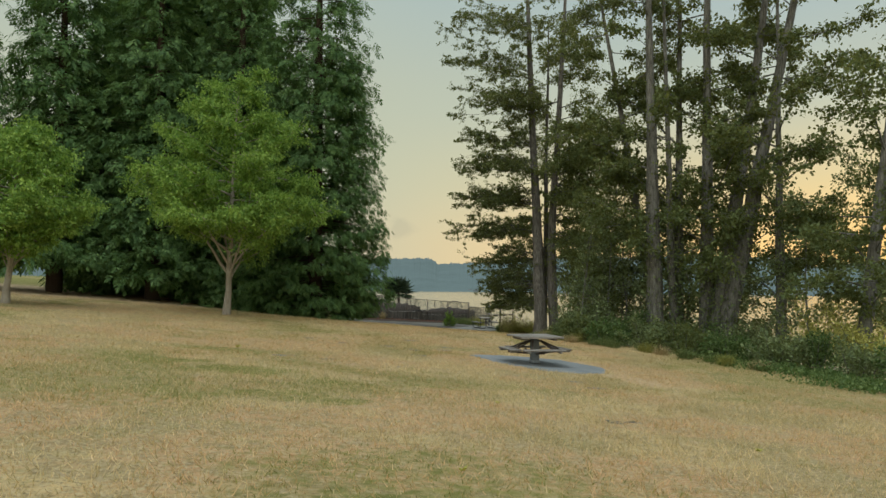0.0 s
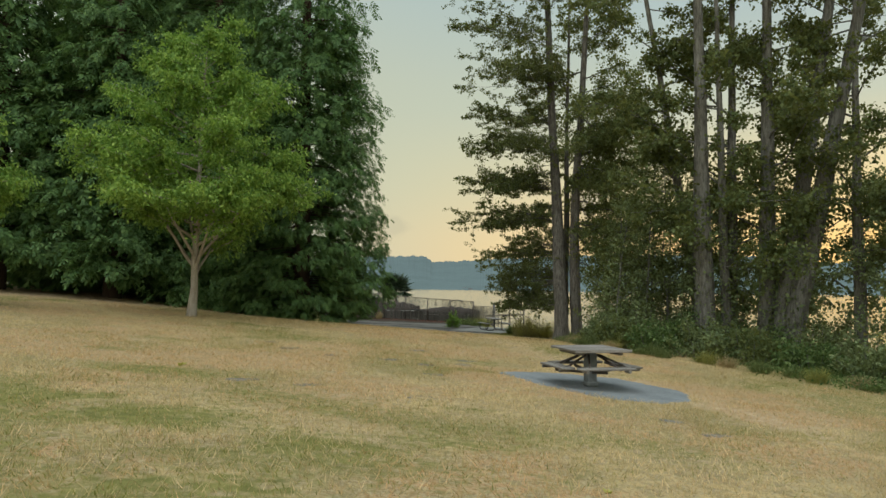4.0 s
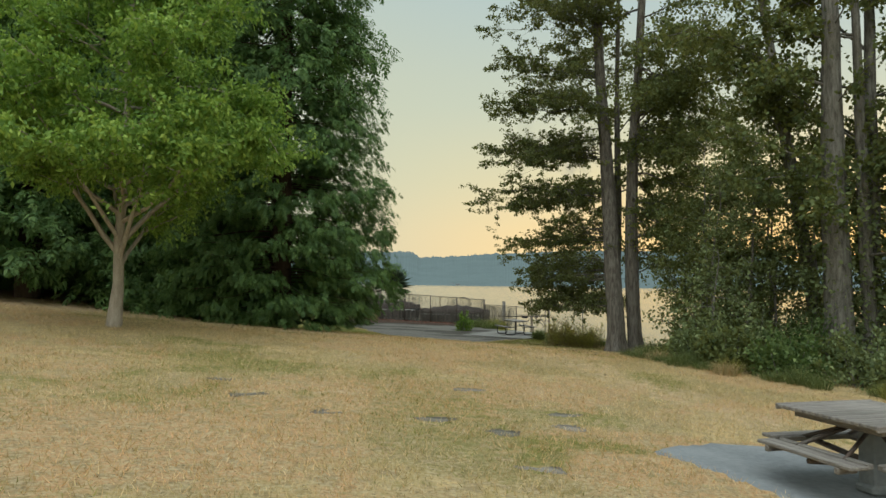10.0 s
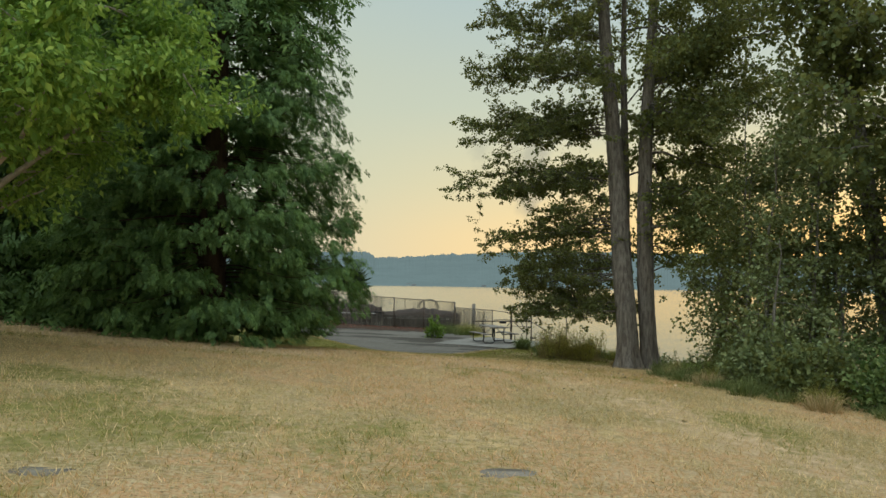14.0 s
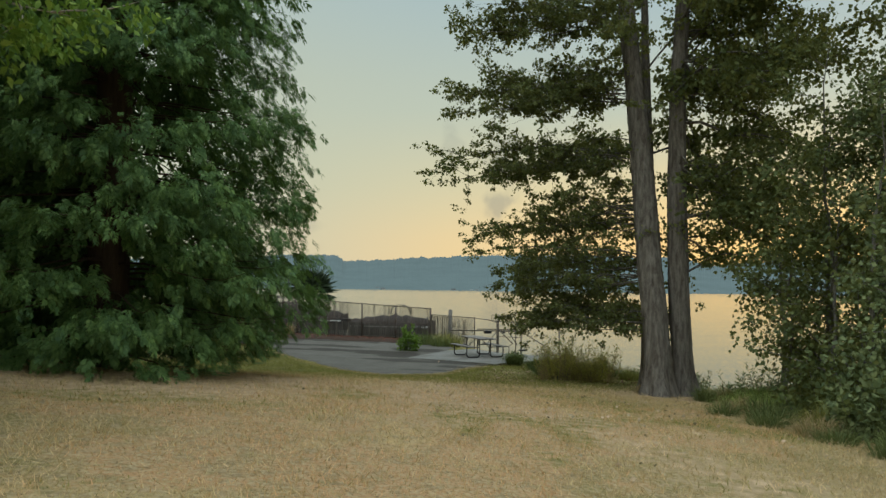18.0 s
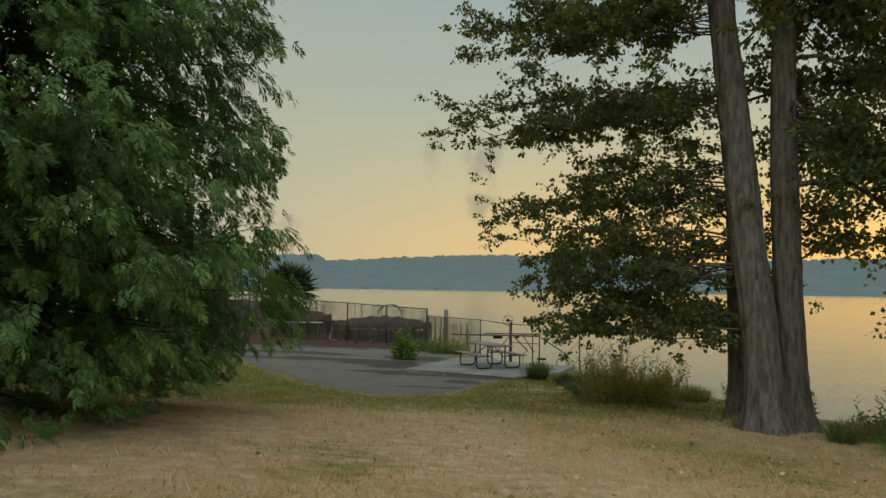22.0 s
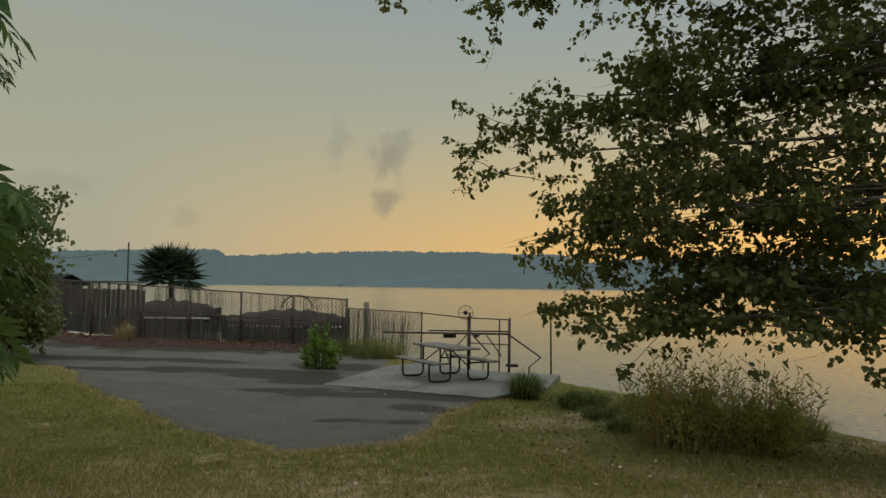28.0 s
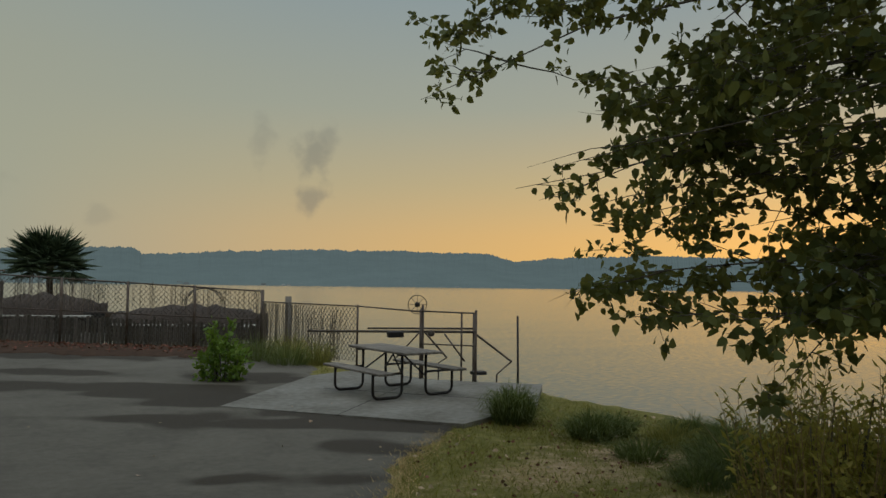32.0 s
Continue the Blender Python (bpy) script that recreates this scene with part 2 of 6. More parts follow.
def thing(name, label, category, at=(0, 0, 0), turn=0.0, group="", kind=""):
    e = tagged(new(name), label, category, group, kind)
    e.matrix_world = pose(*at, 0, 0, turn)
    return e


def box(size, at=(0, 0, 0), bevel=0.008, turn=None):
    bm = bmesh.new()
    m = Matrix.Translation(at)
    if turn is not None:
        m = m @ turn
    bmesh.ops.create_cube(bm, size=1.0, matrix=m @ Matrix.Diagonal((*size, 1)))
    if bevel:
        bmesh.ops.bevel(bm, geom=bm.edges[:], offset=bevel, segments=1, affect="EDGES")
    return bm


def tube_arrays(lines, sides=8):
    """Corners and faces of tapering tubes along lines of (points, radii)."""
    vs, fs, base = [], [], 0
    ang = np.arange(sides) * 2 * np.pi / sides
    for pts, rad in lines:
        p = np.asarray(pts, dtype=float)
        r = np.asarray(rad, dtype=float)
        d = np.gradient(p, axis=0)
        d /= np.linalg.norm(d, axis=1)[:, None] + 1e-9
        ref = np.where(np.abs(d[:, 2:3]) > 0.9, np.array([[1.0, 0, 0]]), np.array([[0, 0, 1.0]]))
        u = np.cross(d, ref)
        u /= np.linalg.norm(u, axis=1)[:, None] + 1e-9
        for i in range(1, len(u)):
            if np.dot(u[i], u[i - 1]) < 0:
                u[i] = -u[i]
        w = np.cross(d, u)
        ring = p[:, None, :] + r[:, None, None] * (np.cos(ang)[None, :, None] * u[:, None, :] + np.sin(ang)[None, :, None] * w[:, None, :])
        n = len(p)
        vs.append(ring.reshape(-1, 3))
        i, j = np.meshgrid(np.arange(n - 1), np.arange(sides), indexing="ij")
        a = base + i * sides + j
        b = base + i * sides + (j + 1) % sides
        fs.append(np.stack([a, b, b + sides, a + sides], -1).reshape(-1, 4))
        base += n * sides
    return np.concatenate(vs), np.concatenate(fs)


def tubes(name, lines, material, sides=8):
    v, f = tube_arrays(lines, sides)
    return raw(name, v, f, material, True)


def rod(name, pts, radius, material, parent=None, sides=8, label=""):
    """A round bar along points, with closed ends."""
    p = [np.asarray(q, dtype=float) for q in pts]
    lines = [([p[0]] + p + [p[-1]], [1e-4] + [radius] * len(p) + [1e-4])]
    e0 = (p[1] - p[0]) / np.linalg.norm(p[1] - p[0]) * 1e-3
    e1 = (p[-1] - p[-2]) / np.linalg.norm(p[-1] - p[-2]) * 1e-3
    lines[0][0][0], lines[0][0][-1] = p[0] - e0, p[-1] + e1
    ob = tubes(name, lines, material, sides)
    return under(ob, parent, label)


def leaf_arrays(c, along, size, rng, wide=0.8, fold=0.25):
    """Small folded leaves: a diamond of two triangles each, at centres c, pointing along."""
    n = len(c)
    a = along / (np.linalg.norm(along, axis=1)[:, None] + 1e-9)
    q = rng.normal(size=(n, 3))
    s = np.cross(a, q)
    s /= np.linalg.norm(s, axis=1)[:, None] + 1e-9
    k = np.cross(a, s)
    size = np.broadcast_to(size, (n,))[:, None]
    mid = c + a * size * 0.38
    v = np.stack([c, mid + s * size * wide * 0.5 + k * size * fold * 0.5, c + a * size, mid - s * size * wide * 0.5 + k * size * fold * 0.5], 1)
    i = np.arange(n)[:, None] * 4
    f = np.concatenate([i + np.array([[0, 1, 2]]), i + np.array([[0, 2, 3]])], 0)
    return v.reshape(-1, 3), f


def smooth(a, b, x):
    t = np.clip((np.asarray(x, dtype=float) - a) / (b - a), 0, 1)
    return t * t * (3 - 2 * t)


# ---- the ground ----
WATER = -2.2
G_Y = (-60, 0, 8, 14, 20, 26, 31, 35, 38.7, 41, 45.9, 50, 60, 75, 140)
G_Z = (0.6, -0.05, -0.2, -0.36, -0.47, -0.40, -0.30, -0.42, -0.65, -0.85, -1.30, -1.36, -1.30, -1.2, -1.0)
B_Y = (-60, 0, 22, 33, 40, 46, 50, 52.8, 53.6, 54.2, 57.5, 61.9, 62.6, 64.3, 66.6, 75, 90, 140)
B_X = (30, 20, 15.0, 12.6, 8.8, 7.4, 6.6, 6.0, 4.9, 4.2, 3.7, 2.4, 0.6, -3.5, -8.0, -20, -60, -160)


def bank(y):
    return np.interp(y, B_Y, B_X)


def ground_z(x, y):
    """Height of the land: it falls to the right and ahead, and drops to the water at the bank."""
    x, y = np.asarray(x, dtype=float), np.asarray(y, dtype=float)
    gy = np.linspace(-60, 140, 401)
    gz = np.interp(gy, G_Y, G_Z)
    gz = np.convolve(np.pad(gz, 6, mode="edge"), np.ones(13) / 13, mode="valid")
    slope = 0.068 - 0.055 * smooth(38, 48, y)
    far_left = smooth(-6, -16, x)
    g = np.interp(y, gy, gz)
    z = -slope * x + g
    z = z * (1 - far_left) + far_left * (0.068 * np.clip(-x, 0, 40) - 0.3)
    b = bank(y)
    w = np.where(y > 51, 0.5, 3.2)
    d = smooth(0, 1, (x - b) / w)
    return z * (1 - d) + (WATER - 1.2) * d


def zat(x, y):
    return float(ground_z(x, y))


def grid_axis(lo, hi, fine_lo, fine_hi, fine, coarse):
    a = np.arange(fine_lo, fine_hi + 1e-6, fine)
    left = fine_lo - np.cumsum(np.geomspace(fine, coarse, 40))
    right = fine_hi + np.cumsum(np.geomspace(fine, coarse, 40))
    return np.concatenate([left[left > lo][::-1], a, right[right < hi]])


gx = grid_axis(-400, 120, -14, 16, 0.26, 30)
gyv = grid_axis(-160, 160, 0, 68, 0.26, 30)
GX, GY = np.meshgrid(gx, gyv, indexing="ij")
rg = np.random.default_rng(5)
GZ = ground_z(GX, GY) + rg.normal(size=GX.shape) * 0.006
nx, ny = GX.shape
I, J = np.meshgrid(np.arange(nx - 1), np.arange(ny - 1), indexing="ij")
A = I * ny + J
QUADS = np.stack([A, A + ny, A + ny + 1, A + 1], -1).reshape(-1, 4)


def ground_material():
    """Dry straw lawn, with greener patches and bare earth, greener towards the shore."""
    m = bpy.data.materials.new("dry_lawn")
    m.use_nodes = True
    n, l = m.node_tree.nodes, m.node_tree.links
    b = n["Principled BSDF"]
    b.inputs["Roughness"].default_value, b.inputs["Specular IOR Level"].default_value = 0.95, 0.1
    tc = n.new("ShaderNodeTexCoord")

    def noise_at(scale, detail, lo, hi):
        t = n.new("ShaderNodeTexNoise")
        t.inputs["Scale"].default_value, t.inputs["Detail"].default_value = scale, detail
        l.new(tc.outputs["Object"], t.inputs["Vector"])
        r = n.new("ShaderNodeMapRange")
        r.inputs[1].default_value, r.inputs[2].default_value = lo, hi
        l.new(t.outputs["Fac"], r.inputs[0])
        return r.outputs[0]

    def mix(fac, a, c):
        x = n.new("ShaderNodeMix")
        x.data_type = "RGBA"
        for s, v in ((x.inputs[6], a), (x.inputs[7], c)):
            if isinstance(v, tuple):
                s.default_value = (*v, 1)
            else:
                l.new(v, s)
        l.new(fac, x.inputs[0])
        return x.outputs[2]
    def attr(name):
        t = n.new("ShaderNodeAttribute")
        t.attribute_name = name
        return t.outputs["Fac"]
    def ragged(name, scale):
        """A mask from the mesh, broken up by noise."""
        t = n.new("ShaderNodeMath")
        t.operation = "MULTIPLY_ADD"
        l.new(noise_at(scale, 6, 0.25, 0.75), t.inputs[0])
        t.inputs[1].default_value = 0.9
        l.new(attr(name), t.inputs[2])
        r = n.new("ShaderNodeMapRange")
        r.inputs[1].default_value, r.inputs[2].default_value = 0.62, 1.25
        l.new(t.outputs[0], r.inputs[0])
        return r.outputs[0]
    straw = mix(noise_at(0.32, 5, 0.43, 0.57), (0.54, 0.39, 0.185), (0.26, 0.215, 0.085))
    tawny = mix(noise_at(1.1, 5, 0.46, 0.64), straw, (0.37, 0.27, 0.135))
    ruddy = mix(ragged("ruddy", 3), tawny, (0.46, 0.285, 0.14))
    clumps = mix(noise_at(5, 5, 0.48, 0.66), ruddy, (0.26, 0.20, 0.10))
    fine = mix(noise_at(19, 6, 0.42, 0.70), clumps, (0.50, 0.40, 0.23))
    dark = mix(noise_at(30, 6, 0.54, 0.72), fine, (0.155, 0.12, 0.058))
    green = mix(ragged("green", 7), dark, mix(noise_at(6, 5, 0.35, 0.7), (0.165, 0.16, 0.048), (0.275, 0.245, 0.08)))
    bare = mix(ragged("earth", 5), green, mix(noise_at(5, 6, 0.35, 0.7), (0.40, 0.285, 0.17), (0.58, 0.43, 0.265)))
    l.new(bare, b.inputs["Base Color"])
    bp = n.new("ShaderNodeBump")
    bp.inputs["Strength"].default_value, bp.inputs["Distance"].default_value = 0.8, 0.03
    l.new(noise_at(45, 4, 0, 1), bp.inputs["Height"])
    l.new(bp.outputs["Normal"], b.inputs["Normal"])
    return m


def patchy(x, y, scale, seed):
    """Smooth value noise between 0 and 1."""
    rng = np.random.default_rng(seed)
    t = rng.uniform(size=(64, 64))
    u, w = np.asarray(x) / scale + 500, np.asarray(y) / scale + 500
    i, j = np.floor(u).astype(int), np.floor(w).astype(int)
    fu, fw = u - i, w - j
    fu, fw = fu * fu * (3 - 2 * fu), fw * fw * (3 - 2 * fw)
    i0, i1, j0, j1 = i % 64, (i + 1) % 64, j % 64, (j + 1) % 64
    return (t[i0, j0] * (1 - fu) + t[i1, j0] * fu) * (1 - fw) + (t[i0, j1] * (1 - fu) + t[i1, j1] * fu) * fw


def blob(x, y, cx, cy, rx, ry):
    return np.exp(-((x - cx) / rx) ** 2 - ((y - cy) / ry) ** 2)


def green_mask(x, y):
    """Where the lawn is still green: in patches, and along the pavement and the shore."""
    p = 0.6 * patchy(x, y, 2.6, 1) + 0.4 * patchy(x, y, 0.7, 2)
    broad = 0.6 * patchy(x, y, 5.5, 6) + 0.4 * p
    g = np.maximum(smooth(0.62, 0.80, p) * 0.7, smooth(0.42, 0.68, broad) * 0.5 * (1 - 0.6 * smooth(27, 31, y) * smooth(41, 38, y)))
    g = np.maximum(g, smooth(-4.5, -1.5, x - bank(y)) * smooth(42, 36, y) * smooth(0.2, 0.5, p) * 0.9)
    shore = smooth(39.5, 44, y) * smooth(0.25, 0.6, p + 0.18)
    spots = sum(k * blob(x, y, *q) for k, q in ((1.2, (-4.4, 14.6, 3.0, 2.0)), (0.8, (-5.4, 17.8, 1.8, 0.7)), (0.6, (-1.9, 12.6, 2.2, 1.6)), (0.5, (-4.6, 8.8, 1.6, 0.9)),
                                                (0.5, (-5.4, 26.5, 2.6, 1.6)), (0.55, (-1.6, 23.0, 1.2, 3.2)), (0.5, (1.5, 14.0, 2.5, 1.2)), (0.3, (-3.6, 33.5, 2.4, 1.0)), (0.35, (2.4, 36.0, 1.4, 3.0))))
    return np.clip(np.maximum(np.maximum(g, shore), spots * smooth(0.15, 0.5, p)), 0, 1)


def ruddy_mask(x, y):
    """Reddish thatch where the grass has died off."""
    p = 0.6 * patchy(x, y, 1.8, 7) + 0.4 * patchy(x, y, 0.5, 8)
    spots = sum(blob(x, y, *q) for q in ((-1.2, 6.3, 2.4, 0.8), (-3.4, 5.6, 1.6, 0.6), (-2.1, 16.4, 1.3, 1.6), (-7.0, 19.8, 3.0, 1.4), (-3.9, 22.0, 1.6, 1.0), (-6.2, 24.0, 2.0, 1.2), (-4.6, 20.0, 1.5, 0.9), (-2.4, 36.6, 2.6, 2.2), (0.6, 33.6, 2.2, 1.6), (-3.2, 30.2, 2.6, 1.2), (1.6, 38.6, 1.6, 1.2)))
    return np.clip(np.maximum(0.95 * smooth(0.42, 0.64, p), 1.3 * spots * smooth(0.1, 0.5, p)) * smooth(42, 38, y), 0, 1)


def earth_mask(x, y):
    """Bare brown earth and needles: under the cedars, along the trodden way and under the poplars."""
    p = 0.55 * patchy(x, y, 1.5, 3) + 0.45 * patchy(x, y, 0.4, 4)
    under_cedar = np.exp(-(((x + 6.9) / 5.4) ** 2 + ((y - 38.4) / 5.2) ** 2) ** 3)
    row = smooth(34.5, 36.5, y - 0.15 * (x + 9)) * smooth(-6, -9, x) * smooth(47, 42, y)
    way = np.exp(-((x + 0.6 - 0.05 * (y - 38)) / 1.5) ** 2) * smooth(30, 36, y) * smooth(46, 42, y) * 0.7
    track = np.exp(-((x - np.interp(y, (8, 20, 26, 34, 40), (6.5, 4.4, 2.8, 0.9, 0.0))) / 0.8) ** 2) * smooth(12, 18, y) * smooth(40, 35, y) * 0.55
    bankside = blob(x, y, 4.2, 47.6, 1.4, 1.0) * 0.8
    pop = np.exp(-(((x - 5.8) / 2.2) ** 2 + ((y - 40.6) / 2.2) ** 2))
    edge = smooth(-2.2, -0.6, x - bank(y)) * smooth(48, 40, y)
    m = np.maximum.reduce([under_cedar, row, way, pop, edge, bankside, track])
    return np.clip(m * smooth(0.22, 0.6, p + 0.25 * m) + 0.35 * smooth(0.72, 0.85, p), 0, 1)


M_LAWN = ground_material()
ground = raw("ground", np.stack([GX, GY, GZ], -1).reshape(-1, 3), QUADS, M_LAWN, True)
for key, values in (("green", green_mask(GX, GY)), ("earth", earth_mask(GX, GY)), ("ruddy", ruddy_mask(GX, GY))):
    ground.data.attributes.new(key, "FLOAT", "POINT").data.foreach_set("value", values.astype(np.float32).ravel())
tagged(ground, "sloping lawn of dry straw-coloured grass down to the shore", "lawn", kind="structure")


def water_material():
    m = bpy.data.materials.new("calm_water")
    m.use_nodes = True
    n, l = m.node_tree.nodes, m.node_tree.links
    b = n["Principled BSDF"]
    b.inputs["Base Color"].default_value = (0.05, 0.06, 0.055, 1)
    b.inputs["Roughness"].default_value, b.inputs["IOR"].default_value = 0.08, 3.2
    b.inputs["Specular IOR Level"].default_value = 0.5
    tc = n.new("ShaderNodeTexCoord")
    # ripples tilt the surface by a few degrees, at two sizes, more along the view across the sound than sideways
    tilt = None
    for scale, stretch, amount in ((0.5, (0.2, 1.2, 1), (0.012, 0.03)), (7.0, (0.5, 1.3, 1), (0.07, 0.21))):
        mp = n.new("ShaderNodeMapping")
        mp.inputs["Scale"].default_value = stretch
        l.new(tc.outputs["Object"], mp.inputs["Vector"])
        t = n.new("ShaderNodeTexNoise")
        t.inputs["Scale"].default_value, t.inputs["Detail"].default_value = scale, 3.0
        l.new(mp.outputs["Vector"], t.inputs["Vector"])
        off = n.new("ShaderNodeVectorMath")
        off.operation = "SUBTRACT"
        off.inputs[1].default_value = (0.5, 0.68, 0.5)
        l.new(t.outputs["Color"], off.inputs[0])
        grow = n.new("ShaderNodeVectorMath")
        grow.operation = "MULTIPLY"
        grow.inputs[1].default_value = (*amount, 0)
        l.new(off.outputs[0], grow.inputs[0])
        if tilt is None:
            tilt = grow.outputs[0]
        else:
            both_tilts = n.new("ShaderNodeVectorMath")
            l.new(tilt, both_tilts.inputs[0])
            l.new(grow.outputs[0], both_tilts.inputs[1])
            tilt = both_tilts.outputs[0]
    up = n.new("ShaderNodeVectorMath")
    up.inputs[1].default_value = (0, 0, 1)
    l.new(tilt, up.inputs[0])
    unit = n.new("ShaderNodeVectorMath")
    unit.operation = "NORMALIZE"
    l.new(up.outputs[0], unit.inputs[0])
    l.new(unit.outputs[0], b.inputs["Normal"])
    return m


water = raw("water", [(-4000, -600, WATER), (4000, -600, WATER), (4000, 4500, WATER), (-4000, 4500, WATER)], [(0, 1, 2, 3)], water_material())
tagged(water, "calm sound reflecting the yellow evening sky", "water", kind="structure")


# ---- the far shore ----
def far_hills():
    """A wooded ridge across the water, with a ragged line of trees on top."""
    rng = np.random.default_rng(11)
    az = np.arange(-70, 95, 0.055)
    prof_a = (-70, -30, -12, -8, -4.6, -1.2, -0.4, 1.5, 5, 11.8, 18, 25.7, 27.7, 30.8, 38, 50, 65, 95)
    prof_e = (1.2, 1.7, 2.1, 2.3, 2.55, 2.55, 2.15, 2.2, 2.45, 2.72, 2.75, 2.6, 2.0, 2.3, 2.5, 2.2, 1.8, 1.2)
    e = np.interp(az, prof_a, prof_e)
    e = e + 0.05 * np.convolve(rng.normal(size=len(az)), np.ones(9) / 3, mode="same") * 0.6 + np.abs(rng.normal(size=len(az))) * 0.055
    a = np.radians(az)
    rows = []
    for k in range(9):
        f = k / 8
        dist = 1400 + 900 * f
        z = WATER + np.tan(np.radians(e)) * dist * f ** 0.7 if k else np.full(len(az), WATER - 1)
        wob = 1 + 0.01 * rng.normal(size=len(az)) * (0 < k < 8)
        rows.append(np.stack([np.sin(a) * dist, np.cos(a) * dist + 20, z * wob], -1))
    v = np.concatenate(rows)
    n = len(az)
    i, j = np.meshgrid(np.arange(8), np.arange(n - 1), indexing="ij")
    q = i * n + j
    return v, np.stack([q, q + 1, q + n + 1, q + n], -1).reshape(-1, 4)


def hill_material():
    """Woods a kilometre off, the hazy evening air put in as a faint glow."""
    m = mat("haze_glow_woods", (0.055, 0.075, 0.075), 1.0, spec=0.0, noise_scale=0.012, dark=(0.035, 0.05, 0.05))
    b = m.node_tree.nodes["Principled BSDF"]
    # grey-green emission stands in for haze; the woods themselves give off no light
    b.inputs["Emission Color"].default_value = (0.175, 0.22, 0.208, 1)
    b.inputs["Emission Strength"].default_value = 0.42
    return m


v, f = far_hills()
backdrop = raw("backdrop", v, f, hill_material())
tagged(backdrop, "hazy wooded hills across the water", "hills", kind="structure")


# ---- trees ----
def wander(start, way, length, steps, bend, rng, lift=0.0):
    """A wandering line from start along way."""
    p, d = np.array(start, dtype=float), np.array(way, dtype=float)
    d /= np.linalg.norm(d)
    out = [p.copy()]
    for _ in range(steps):
        d = d + rng.normal(size=3) * bend + np.array([0, 0, lift])
        d /= np.linalg.norm(d)
        p = p + d * length / steps
        out.append(p.copy())
    return np.array(out)


def along_line(pts, f):
    k = f * (len(pts) - 1)
    i = min(int(k), len(pts) - 2)
    return pts[i] + (pts[i + 1] - pts[i]) * (k - i)


def furrowed_trunk(line, r, taper, sides, seed):
    """A trunk with root flare and long ridges of bark that run up it and merge."""
    rng = np.random.default_rng(seed + 900)
    n = 90
    top = line[-1][2]
    h = np.concatenate([np.linspace(-0.25, 7.0, 70), np.linspace(7.4, top, n - 70)])
    p = np.stack([np.interp(h, line[:, 2], line[:, 0]), np.interp(h, line[:, 2], line[:, 1]), h], -1)
    ang = np.arange(sides) * 2 * np.pi / sides
    H, A = np.meshgrid(h, ang, indexing="ij")
    swirl = A + 0.25 * np.sin(H * 0.7 + seed)
    lobes = rng.uniform(0, 6.28, 4)
    flare = (0.55 + 0.35 * np.sin(3 * A + lobes[0]) + 0.25 * np.sin(5 * A + lobes[1])) * np.exp(-np.maximum(H, 0) / 0.32)
    ridge = 0.035 * np.sin(9 * swirl + lobes[2] + 0.8 * np.sin(H * 2.1)) + 0.03 * np.sin(14 * swirl + lobes[3] + 1.3 * np.sin(H * 3.3)) + 0.05 * np.sin(2 * swirl + H * 0.5)
    rad = r * (1 - taper * np.clip(H / top, 0, 1)) * (1 + flare + ridge + rng.normal(size=H.shape) * 0.018)
    v = np.stack([p[:, 0:1] + np.cos(A) * rad, p[:, 1:2] + np.sin(A) * rad, H], -1).reshape(-1, 3)
    i, j = np.meshgrid(np.arange(n - 1), np.arange(sides), indexing="ij")
    a, b = i * sides + j, i * sides + (j + 1) % sides
    return v, np.stack([a, b, b + sides, a + sides], -1).reshape(-1, 4)


